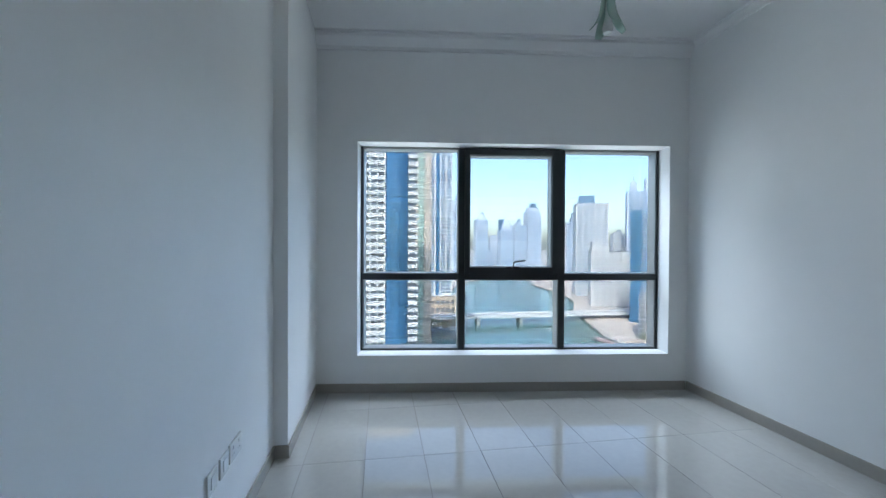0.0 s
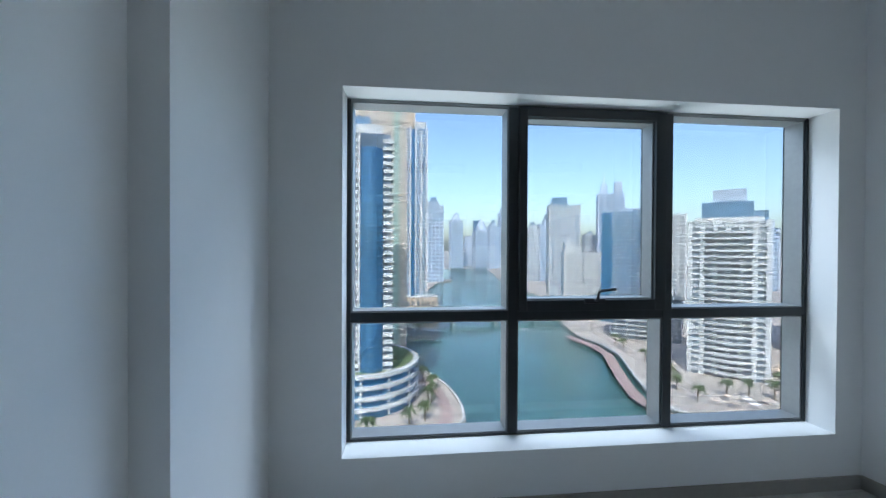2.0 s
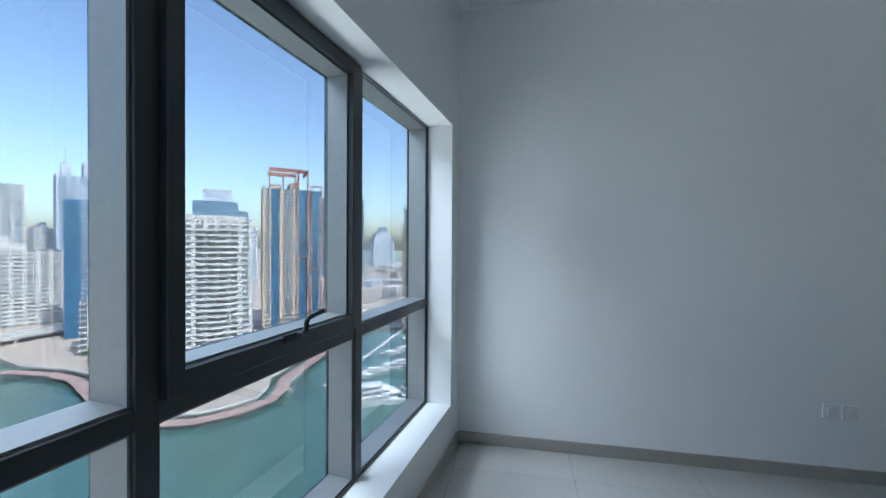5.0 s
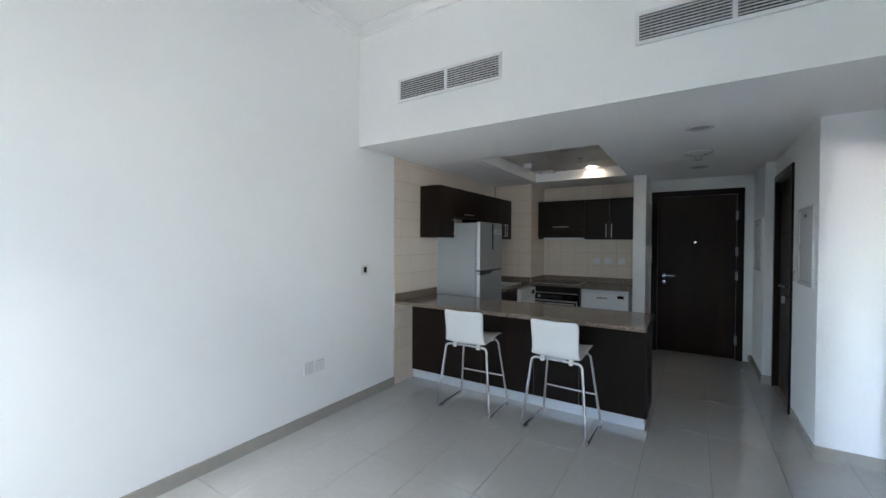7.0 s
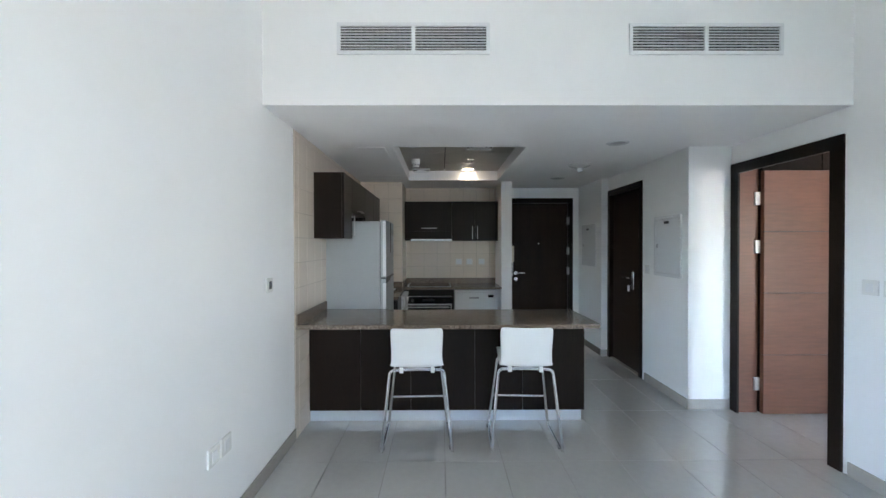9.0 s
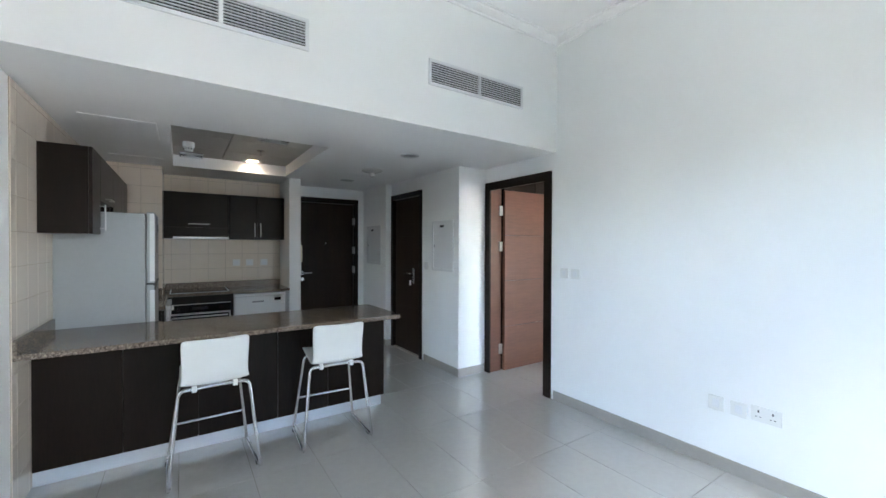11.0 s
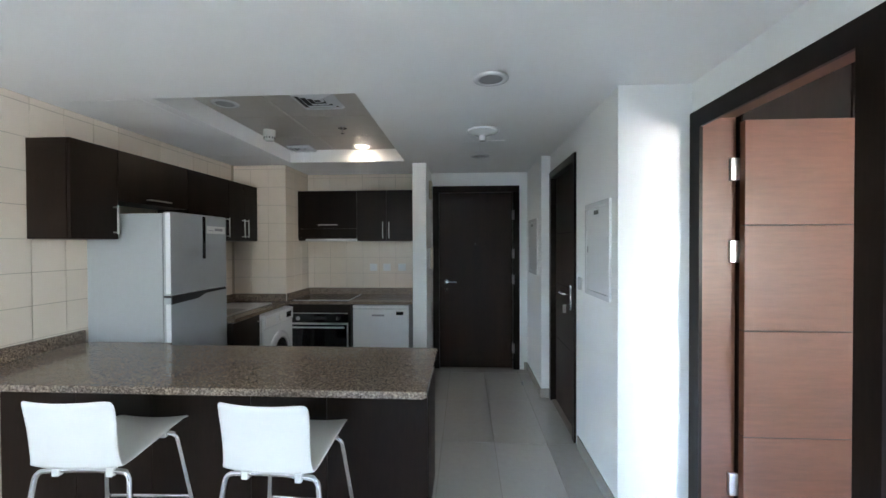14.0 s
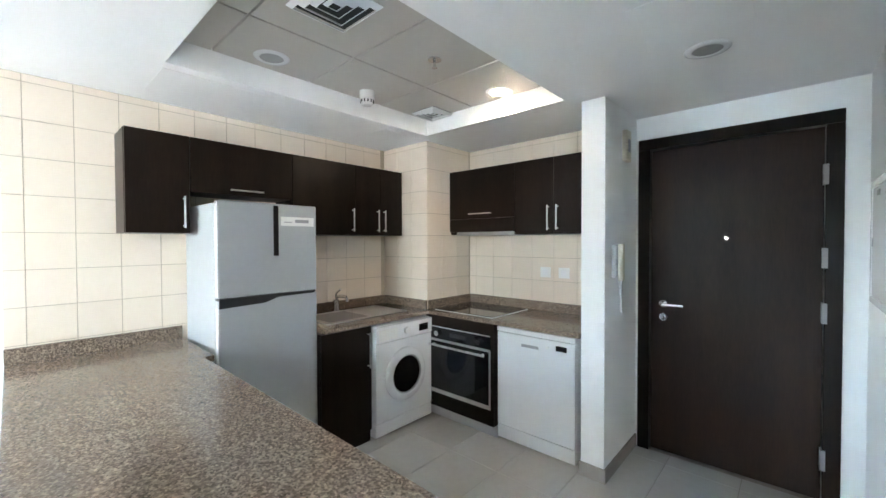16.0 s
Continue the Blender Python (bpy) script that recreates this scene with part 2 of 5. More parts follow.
# ---- the room ----
XW, XE = -0.863, 2.758          # west and east wall faces
XC, XV = -0.487, -0.40          # corridor wall, and its thicker end by the entrance
YN, YS = 4.34, -2.12            # (east end of) window wall, entrance wall
YB = 1.356                      # face of the bulkhead
ZB, ZC = 2.295, 3.33            # soffit and main ceiling
DOOR = 2.13
SKEW = radians(-6.65)           # the window wall stands askew
W0 = Matrix.Translation((-0.395, 4.696, 0)) @ Matrix.Rotation(SKEW, 4, "Z")   # window frame of reference: u along, n outward
WU, WZ0, WZ1 = 2.988, 0.347, 2.352


def on_window(bm):
    bmesh.ops.transform(bm, matrix=W0, verts=bm.verts)
    return bm


floor_slab = structure("floor", prism(bmesh.new(), [(-4.6, -3.9), (3.1, -3.9), (3.1, 4.62), (-1.0, 5.10), (-1.0, 5.0), (-4.6, 5.0)], -0.25, -0.006), GROUT, "polished pale beige porcelain tile floor with thin grey joints")
structure("wall_west", boxes((XW - 0.15, XW, 0.35, 0.395, 0, ZC), (XW - 0.15, XW, 0.395, 1.29, DOOR, ZC), (XW - 0.15, XW, 1.29, 4.9, 0, ZC)), PAINT, "plain white painted wall with light switches and sockets")
structure("wall_pilaster", boxes((XW, -0.772, 3.62, 4.9, 0, ZC)), PAINT, "shallow white painted pilaster beside the window")
structure("wall_corridor", boxes((XC - 0.12, XC, -1.275, -0.425, DOOR, ZC), (XC - 0.12, XC, -0.425, 0.35, 0, ZC), (XW - 0.15, XC - 0.12, 0.20, 0.35, 0, ZC),
                                 (XC - 0.12, XC, -1.29, -1.275, 0, ZC), (XC - 0.12, XV, YS, -1.29, 0, ZC)), PAINT, "white painted corridor wall with stepped corners")
structure("wall_entrance", boxes((XC - 0.12, -0.308, YS - 0.15, YS, 0, ZC), (-0.308, 0.70, YS - 0.15, YS, 2.14, ZC), (0.70, 3.0, YS - 0.15, YS, 0, ZC)), PAINT, "white painted entrance wall")
structure("wall_kitchen_end", boxes((0.717, 0.858, YS, -1.515, 0, ZB)), PAINT, "narrow white wall end beside the kitchen")
structure("wall_kitchen_column", boxes((2.2, XE, YS, -1.53, 0, ZB)), TILE_GROUT, "square tiled column in the kitchen corner")
structure("wall_east", boxes((XE, XE + 0.2, YS - 0.15, 4.6, 0, ZC)), PAINT, "plain white painted wall")
T = 0.34
structure("wall_window", on_window(boxes((-0.7, 0, 0, T, 0, ZC), (WU, WU + 0.5, 0, T, 0, ZC), (0, WU, 0, T, 0, WZ0), (0, WU, 0, T, WZ1, ZC))), PAINT, "white window wall with a deep reveal")
structure("ceiling", boxes((XW - 0.15, XE + 0.2, YB - 0.1, 5.1, ZC, ZC + 0.2)), CEILING_PAINT, "high white painted ceiling")
structure("wall_bulkhead", boxes((XW, XE, YB - 0.12, YB, ZB, ZC)), PAINT, "white bulkhead above the kitchen with air grilles")
RX0, RX1, RY0, RY1, ZR = 0.925, 2.09, -1.42, 0.335, 2.42
structure("ceiling_soffit", boxes((XW, RX0, YS, YB - 0.12, ZB, ZB + 0.3), (RX1, XE, YS, YB - 0.12, ZB, ZB + 0.3), (RX0, RX1, YS, RY0, ZB, ZB + 0.3), (RX0, RX1, RY1, YB - 0.12, ZB, ZB + 0.3)),
          CEILING_PAINT, "lowered white ceiling over kitchen and corridor")
bm = bmesh.new()
for xa, xb in ((RX0, 1.622), (1.632, RX1)):
    for ya, yb in ((0.142, RY1), (-0.396, 0.132), (-0.934, -0.406), (RY0, -0.944)):
        box(bm, xa, xb, ya, yb, ZR, ZR + 0.03)
structure("ceiling_recess", bm, GRID_TILE, "recessed kitchen ceiling of large grey-beige metal tiles")
structure("ceiling_void", boxes((RX0 - 0.05, RX1 + 0.05, RY0 - 0.05, RY1 + 0.05, ZR + 0.03, ZR + 0.06)), SHADOW_GAP, "dark backing behind the ceiling tile joints")


def cornice_profile(bm, a, b, inward, size=1.0):
    """A stepped moulding under the main ceiling from a to b, growing towards inward."""
    a, b, inward = Vector(a), Vector(b), Vector(inward)
    prof = ((0, -0.135), (0.02, -0.135), (0.022, -0.105), (0.05, -0.08), (0.085, -0.045), (0.09, -0.02), (0.115, -0.018), (0.115, 0), (0, 0))
    ends = [[bm.verts.new((p.x + inward.x * d * size, p.y + inward.y * d * size, ZC + z * size)) for d, z in prof] for p in (a, b)]
    n = len(prof)
    for i in range(n):
        bm.faces.new((ends[0][i], ends[0][(i + 1) % n], ends[1][(i + 1) % n], ends[1][i]))
    bm.faces.new(ends[0])
    bm.faces.new(ends[1][::-1])
    return bm


wl, wr = W0 @ Vector((-0.4, 0, 0)), W0 @ Vector((WU + 0.2, 0, 0))
inw = W0.to_3x3() @ Vector((0, -1, 0))
structure("cornice_window", cornice_profile(bmesh.new(), (wl.x, wl.y), (wr.x, wr.y), (inw.x, inw.y)), CEILING_PAINT, "stepped white plaster cornice")
structure("cornice_east", cornice_profile(bmesh.new(), (XE, YB), (XE, 4.33), (-1, 0), 0.55), CEILING_PAINT, "stepped white plaster cornice")
structure("cornice_west", cornice_profile(bmesh.new(), (XW, YB), (XW, 3.62), (1, 0), 0.55), CEILING_PAINT, "stepped white plaster cornice")
structure("cornice_bulkhead", cornice_profile(bmesh.new(), (XW, YB), (XE, YB), (0, 1), 0.55), CEILING_PAINT, "stepped white plaster cornice")

# neighbouring rooms, closed
# The peach wall colour carries the pinkish daylight of the bedroom.
structure("wall_bedroom", boxes((-4.6, -4.45, -0.2, 5.0, 0, 2.8), (-4.6, XW - 0.15, 0.2, 0.32, 0, 2.8),
                                (-4.6, -3.5, 4.85, 5.0, 0, 2.8), (-2.55, XW - 0.15, 4.85, 5.0, 0, 2.8), (-3.5, -2.55, 4.85, 5.0, 0, 0.75), (-3.5, -2.55, 4.85, 5.0, 2.1, 2.8)),
          material("bedroom_light_tint", (0.8, 0.66, 0.58), 0.6, vary=0.02, grain=6), "bedroom walls tinted peach for pinkish daylight, with a window opening")
structure("ceiling_bedroom", boxes((-4.6, XW - 0.15, 0.2, 5.0, 2.8, 2.95)), CEILING_PAINT, "white bedroom ceiling")
# Unseen box behind the entrance door, added to stop light leaking under it.
structure("wall_entrance_light_stop", boxes((-0.9, 1.2, -2.42, -2.34, 0, 2.6), (-0.9, 1.2, -2.34, YS - 0.15, 2.4, 2.6), (-0.9, -0.7, -2.34, YS - 0.15, 0, 2.4), (1.0, 1.2, -2.34, YS - 0.15, 0, 2.4)), PAINT, "unseen box that stops light leaking past the entrance door")
# Unseen walls and ceiling added to keep light out behind the closed door.
structure("wall_corridor_light_stop", boxes((-2.2, -2.1, -2.4, 0.2, 0, 2.4), (-2.2, XC - 0.12, -2.4, -2.3, 0, 2.4)), PAINT, "unseen white walls closing off light behind the corridor door")
structure("ceiling_corridor_light_stop", boxes((-2.2, XC - 0.12, -2.4, 0.2, 2.4, 2.5)), CEILING_PAINT, "unseen white ceiling closing off light behind the corridor door")

# skirting, proud of the walls
H, D = 0.085, 0.012


def skirting(name, *bs):
    structure(name, boxes(*[(*b, 0, H) for b in bs], bevel=0.002), SKIRTING, "low beige-grey porcelain skirting")


skirting("baseboard_west", (XW, XW + D, 1.345, 3.62 - D), (XW, -0.772 + D, 3.62 - D, 3.62), (-0.772, -0.772 + D, 3.62, 4.72))
skirting("baseboard_east", (XE - D, XE, 0.866, 4.325))
skirting("baseboard_corridor", (XC, XC + D, -0.37, 0.35), (XW, XC + D, 0.35, 0.35 + D), (XV, XV + D, YS, -1.29), (XC, XV + D, -1.29, -1.29 + D))
skirting("baseboard_entrance", (XV + D, -0.36, YS, YS + D), (0.717 - D, 0.717, YS + D, -1.515), (0.717 - D, 0.858 + D, -1.515, -1.515 + D))
structure("baseboard_window", on_window(boxes((-0.38, WU + 0.17, -D, 0, 0, H), bevel=0.002)), SKIRTING, "low beige-grey porcelain skirting")

# ---- window ----
window = thing("window_1", W0 @ Vector((WU / 2, 0.2, WZ0)), "large dark metal six-pane window overlooking the marina", "window")
window["kind"] = "structure"
F0, F1 = 0.18, 0.34          # frame depth, inner to outer


def win_part(name, bs, mat, parent, label="", bevel=0.003):
    return part(name, on_window(boxes(*bs, bevel=bevel)), mat, parent, label)


win_part("jamb", [(0.0, 0.022, F0, F1, WZ0, WZ1)], FRAME_METAL, window)
win_part("jamb", [(WU - 0.022, WU, F0, F1, WZ0, WZ1)], FRAME_METAL, window)
win_part("sill_rail", [(0.022, WU - 0.022, F0, F1, WZ0, WZ0 + 0.014)], FRAME_METAL, window)
win_part("head_rail", [(0.022, WU - 0.022, F0, F1, WZ1 - 0.012, WZ1)], ALUMINIUM, window, "satin aluminium head rail")
for a, b in ((0.962, 1.022), (1.966, 2.026)):
    win_part("mullion", [(a, b, F0 - 0.004, F1, WZ0 + 0.014, WZ1 - 0.012)], FRAME_METAL, window)
TZ0, TZ1 = 1.048, 1.105
for a, b in ((0.022, 0.962), (1.022, 1.966), (2.026, WU - 0.022)):
    win_part("transom", [(a, b, F0, F1, TZ0, TZ1)], FRAME_METAL, window)
# lining of lighter aluminium on the deep sides of each light
for a, b, z0, z1 in ((0.022, 0.962, WZ0 + 0.014, TZ0), (1.022, 1.966, WZ0 + 0.014, TZ0), (2.026, WU - 0.022, WZ0 + 0.014, TZ0), (0.022, 0.962, TZ1, WZ1 - 0.012), (2.026, WU - 0.022, TZ1, WZ1 - 0.012)):
    lining = win_part("glazing_bead", [(a, a + 0.008, F0 + 0.012, F1 - 0.02, z0, z1), (b - 0.008, b, F0 + 0.012, F1 - 0.02, z0, z1),
                                       (a + 0.008, b - 0.008, F0 + 0.012, F1 - 0.02, z0, z0 + 0.008), (a + 0.008, b - 0.008, F0 + 0.012, F1 - 0.02, z1 - 0.008, z1)], ALUMINIUM, window, "satin aluminium glazing bead", 0)
    pane = win_part("pane", [(a, b, F1 - 0.016, F1 - 0.010, z0, z1)], PANE, window, "pane of glass tinted dark to dim the view", 0)
    pane.visible_shadow = False
sash = win_part("sash", [(1.022, 1.070, F0 - 0.03, F0 + 0.06, TZ1, WZ1 - 0.012), (1.895, 1.966, F0 - 0.03, F0 + 0.06, TZ1, WZ1 - 0.012),
                         (1.070, 1.895, F0 - 0.03, F0 + 0.06, TZ1, TZ1 + 0.066), (1.070, 1.895, F0 - 0.03, F0 + 0.06, WZ1 - 0.07, WZ1 - 0.012)], FRAME_METAL, window, "closed dark opening sash")
win_part("sash_bead", [(1.070, 1.078, F0 + 0.0, F0 + 0.12, TZ1 + 0.066, WZ1 - 0.07), (1.887, 1.895, F0, F0 + 0.12, TZ1 + 0.066, WZ1 - 0.07),
                       (1.078, 1.887, F0, F0 + 0.12, TZ1 + 0.066, TZ1 + 0.074), (1.078, 1.887, F0, F0 + 0.12, WZ1 - 0.078, WZ1 - 0.07)], ALUMINIUM, sash, "satin aluminium glazing bead", 0)
pane = win_part("pane", [(1.070, 1.895, F0 + 0.1, F0 + 0.106, TZ1 + 0.066, WZ1 - 0.07)], PANE, sash, "pane of glass tinted dark to dim the view", 0)
pane.visible_shadow = False
bm = boxes((1.43, 1.56, F0 - 0.045, F0 - 0.03, TZ1 + 0.046, TZ1 + 0.076), bevel=0.004)
tube(bm, rounded([(1.495, F0 - 0.03, TZ1 + 0.065), (1.495, F0 - 0.075, TZ1 + 0.07), (1.50, F0 - 0.078, TZ1 + 0.125), (1.61, F0 - 0.07, TZ1 + 0.135)], 0.02), 0.009)
part("handle", on_window(bm), BLACK_PLASTIC, sash, "black lever window handle", True)


# ---- doors ----
def hinge(z, x, y, parent):
    part("hinge", boxes((x - 0.012, x + 0.012, y - 0.035, y + 0.035, z - 0.055, z + 0.055), bevel=0.002), GREY_PLASTIC, parent, "dull steel hinge")


entry = thing("door_1", (0.2, YS, 0), "closed dark wenge entrance door with chrome lever handle", "door")
entry["kind"] = "structure"
for a, b in ((-0.308, -0.235), (0.627, 0.70)):
    part("jamb", boxes((a, b, YS - 0.12, YS + 0.018, 0, 2.067), bevel=0.004), WENGE, entry)
part("head", boxes((-0.308, 0.70, YS - 0.12, YS + 0.018, 2.067, 2.14), bevel=0.004), WENGE, entry)
leaf = part("leaf", boxes((-0.232, 0.624, YS - 0.07, YS - 0.022, 0.008, 2.063), bevel=0.003), WENGE_LEAF, entry, "smooth dark wenge veneer leaf with wiping smears")
for z in (0.25, 1.05, 1.35, 1.8):
    hinge(z, -0.236, YS - 0.005, leaf)
bm = disc(bmesh.new(), (0.545, YS - 0.022, 1.02), 0.026, 0.012, "y")
tube(bm, rounded([(0.545, YS - 0.015, 1.02), (0.545, YS + 0.04, 1.02), (0.42, YS + 0.04, 1.02)], 0.02), 0.009)
part("handle", bm, CHROME, leaf, "chrome lever handle", True)
bm = disc(bmesh.new(), (0.545, YS - 0.022, 0.93), 0.026, 0.014, "y")
disc(bm, (0.545, YS - 0.008, 0.93), 0.012, 0.008, "y")
part("lock_cylinder", bm, CHROME, leaf, "chrome keyhole rosette", True)
part("peephole", disc(bmesh.new(), (0.2, YS - 0.022, 1.46), 0.011, 0.008, "y"), CHROME, leaf, "chrome peephole", True)

corr = thing("door_2", (XC, -0.85, 0), "closed dark wenge door with steel handle and keys", "door")
corr["kind"] = "structure"
for a, b in ((-1.275, -1.215), (-0.485, -0.425)):
    part("jamb", boxes((XC - 0.13, XC + 0.016, a, b, 0, 2.067), bevel=0.004), WENGE, corr)
part("head", boxes((XC - 0.13, XC + 0.016, -1.275, -0.425, 2.067, DOOR), bevel=0.004), WENGE, corr)
leaf = part("leaf", boxes((XC - 0.075, XC - 0.035, -1.213, -0.487, 0.01, 2.064), bevel=0.003), WENGE_LEAF, corr, "dark brown veneer leaf with thin grooves")
# Dark strips laid on the leaf stand in for shade in its grooves.
for z in (0.6, 1.1, 1.55):
    part("groove", boxes((XC - 0.0355, XC - 0.034, -1.2, -0.5, z, z + 0.006)), SHADOW_GAP, leaf)
bm = boxes((XC - 0.035, XC - 0.027, -0.725, -0.675, 0.93, 1.13), bevel=0.004)
tube(bm, rounded([(XC - 0.03, -0.70, 1.06), (XC + 0.025, -0.70, 1.06), (XC + 0.025, -0.83, 1.06)], 0.02), 0.009)
tube(bm, [(XC - 0.03, -0.70, 0.97), (XC + 0.005, -0.70, 0.97)], 0.012)
part("handle", bm, CHROME, leaf, "chrome lever on a long plate", True)
part("key", boxes((XC + 0.005, XC + 0.03, -0.702, -0.698, 0.91, 0.975), bevel=0.001), STEEL, leaf, "steel key in the lock")
part("threshold", boxes((XC - 0.13, XC + 0.004, -1.215, -0.485, 0, 0.012), bevel=0.003), SKIRTING, corr, "pale stone threshold")

bed = thing("door_3", (XW, 0.85, 0), "open reddish-brown panelled bedroom door in a dark frame", "door")
bed["kind"] = "structure"
part("architrave", boxes((XW, XW + 0.016, 0.36, 0.445, 0, DOOR + 0.0)), WENGE, bed)
part("architrave", boxes((XW, XW + 0.016, 1.225, 1.31, 0, DOOR + 0.0)), WENGE, bed)
part("architrave", boxes((XW, XW + 0.016, 0.36, 1.31, DOOR, DOOR + 0.0 + 0.003), (XW, XW + 0.016, 0.445, 1.225, DOOR - 0.085, DOOR)), WENGE, bed)
part("jamb", boxes((XW - 0.17, XW - 0.001, 0.396, 0.43, 0, DOOR - 0.04), bevel=0.003), DOOR_WOOD, bed)
part("jamb", boxes((XW - 0.17, XW - 0.001, 1.255, 1.289, 0, DOOR - 0.04), bevel=0.003), WENGE, bed)
part("head", boxes((XW - 0.17, XW - 0.001, 0.396, 1.289, DOOR - 0.04, DOOR - 0.001), bevel=0.003), DOOR_WOOD, bed)
leaf = part("leaf", boxes(*[(XW - 0.17 - 0.80, XW - 0.175, 0.448, 0.486, z0, z1) for z0, z1 in ((0.01, 0.507), (0.511, 1.029), (1.033, 1.547), (1.551, 2.06))], bevel=0.003), DOOR_WOOD, bed, "reddish-brown veneer leaf with three grooves")
leaf.location = Vector((0, 0, 0))
part("groove", boxes((XW - 0.965, XW - 0.18, 0.452, 0.482, 0.02, 2.05)), SHADOW_GAP, leaf)
for z in (0.25, 1.42, 1.83):
    part("hinge", boxes((XW - 0.178, XW - 0.135, 0.43, 0.447, z - 0.055, z + 0.055), bevel=0.002), STEEL, leaf, "steel butt hinge")


wardrobe = thing("wardrobe", (-1.8, 0.38, 0), "dark wenge bedroom wardrobe behind the open door", "wardrobe")
part("carcass", boxes((-2.6, -1.06, 0.325, 0.42, 0, 2.5), bevel=0.003), WENGE, wardrobe)
for a in (-2.6, -2.085, -1.57):
    part("door", boxes((a + 0.002, a + 0.51, 0.421, 0.438, 0.05, 2.49), bevel=0.002), WENGE, wardrobe)


# ---- wall fittings ----
def plate(name, label, category, axis, face, a0, a1, z0, z1, rocker=True, group="", out=1):
    """A white wall plate on a wall across x (axis 'x') or y."""
    def b(p0, p1, q0, q1, r0, r1, bev=0.0025):
        lo, hi = sorted((face + out * p0, face + out * p1))
        return boxes((lo, hi, q0, q1, r0, r1) if axis == "x" else (q0, q1, lo, hi, r0, r1), bevel=bev)
    mid = (a0 + a1) / 2
    t = thing(name, (face, mid, z0) if axis == "x" else (mid, face, z0), label, category, group)
    part("plate", b(0, 0.010, a0, a1, z0, z1), WHITE_PLASTIC, t)
    if rocker:
        h = z1 - z0
        part("rocker", b(0.010, 0.014, a0 + h * 0.28, a1 - h * 0.28, z0 + h * 0.22, z1 - h * 0.22, 0.001), WHITE_ENAMEL, t)
    return t


for y0 in (1.42, 1.535):
    plate("light_switch", "white plastic rocker light switch on the white wall", "switch", "x", XW, y0, y0 + 0.088, 1.14, 1.228, group="switches by the bedroom door")
for y0 in (2.63, 2.755):
    plate("wall_outlet", "white plastic telephone and aerial outlet above the skirting", "outlet", "x", XW, y0, y0 + 0.09, 0.375, 0.465, group="outlets on the west wall")
dbl = plate("wall_socket", "white double three-pin socket above the skirting", "socket", "x", XW, 2.862, 3.01, 0.383, 0.472, rocker=False)
for y0 in (2.90, 2.97):
    for da, db, z0, z1 in ((-0.004, 0.004, 0.437, 0.452), (-0.014, -0.006, 0.41, 0.415), (0.006, 0.014, 0.41, 0.415)):
        part("pin_hole", boxes((XW + 0.0095, XW + 0.0105, y0 + da, y0 + db, z0, z1)), BLACK_PLASTIC, dbl)
for y0 in (1.755, 1.862):
    plate("wall_socket", "white plastic socket low on the white wall", "socket", "x", XE, y0, y0 + 0.09, 0.40, 0.49, out=-1, group="sockets on the east wall")
th = plate("thermostat", "small white thermostat with a dark display", "thermostat", "x", XE, 1.25, 1.335, 1.145, 1.235, rocker=False, out=-1)
part("display", boxes((XE - 0.012, XE - 0.0095, 1.27, 1.305, 1.165, 1.215)), BLACK_GLASS, th)
plate("light_switch", "white rocker switch beside the corridor door", "switch", "x", XC, -0.36, -0.275, 1.14, 1.225)
for x0 in (1.02, 1.2, 1.36):
    s = plate("wall_switch", "white cooker switch on the cream tiles", "switch", "y", YS + 0.008, x0, x0 + 0.09, 1.15, 1.235, group="switches above the worktop")


def access_panel(name, x, y0, y1, z0, z1, label):
    t = thing(name, (x, (y0 + y1) / 2, z0), label, "panel")
    part("panel_frame", boxes((x, x + 0.014, y0, y1, z0, z0 + 0.03), (x, x + 0.014, y0, y1, z1 - 0.03, z1), (x, x + 0.014, y0, y0 + 0.03, z0 + 0.03, z1 - 0.03), (x, x + 0.014, y1 - 0.03, y1, z0 + 0.03, z1 - 0.03), bevel=0.002), WHITE_ENAMEL, t)
    d = part("door", boxes((x, x + 0.010, y0 + 0.034, y1 - 0.034, z0 + 0.034, z1 - 0.034), bevel=0.002), WHITE_ENAMEL, t)
    part("latch", boxes((x + 0.010, x + 0.014, y0 + 0.045, y0 + 0.06, (z0 + z1) / 2 - 0.02, (z0 + z1) / 2 + 0.02)), GREY_PLASTIC, d)
    part("label", boxes((x + 0.010, x + 0.0115, y0 + 0.17, y0 + 0.25, z1 - 0.075, z1 - 0.05)), BLACK_PLASTIC, d, "small dark label")


access_panel("distribution_panel", XC, -0.178, 0.26, 1.135, 1.715, "white metal distribution board cover on the corridor wall")
access_panel("service_panel", XV, -1.95, -1.45, 1.15, 1.72, "white metal service panel by the entrance")

phone = thing("intercom_phone", (0.717, -1.75, 1.2), "white wall intercom handset with hanging cord", "intercom")
part("cradle", boxes((0.69, 0.717, -1.71, -1.63, 1.22, 1.42), bevel=0.006), WHITE_PLASTIC, phone)
part("handset", boxes((0.66, 0.69, -1.70, -1.655, 1.2, 1.43), bevel=0.009), CREAM_PLASTIC, phone)
part("cord", tube(bmesh.new(), rounded([(0.675, -1.675, 1.2), (0.675, -1.675, 1.03), (0.68, -1.71, 1.0), (0.69, -1.73, 1.05), (0.7, -1.70, 1.22)], 0.02), 0.005), WHITE_PLASTIC, phone, "coiled white cord", True)
plate("doorbell_switch", "white switch beside the intercom handset", "switch", "x", 0.717, -1.80, -1.73, 1.2, 1.29, out=-1)
chime = thing("door_chime", (0.717, -1.86, 2.0), "cream plastic door chime beside the entrance", "chime")
part("chime_body", boxes((0.685, 0.717, -1.9, -1.81, 1.96, 2.16), bevel=0.008), CREAM_PLASTIC, chime)
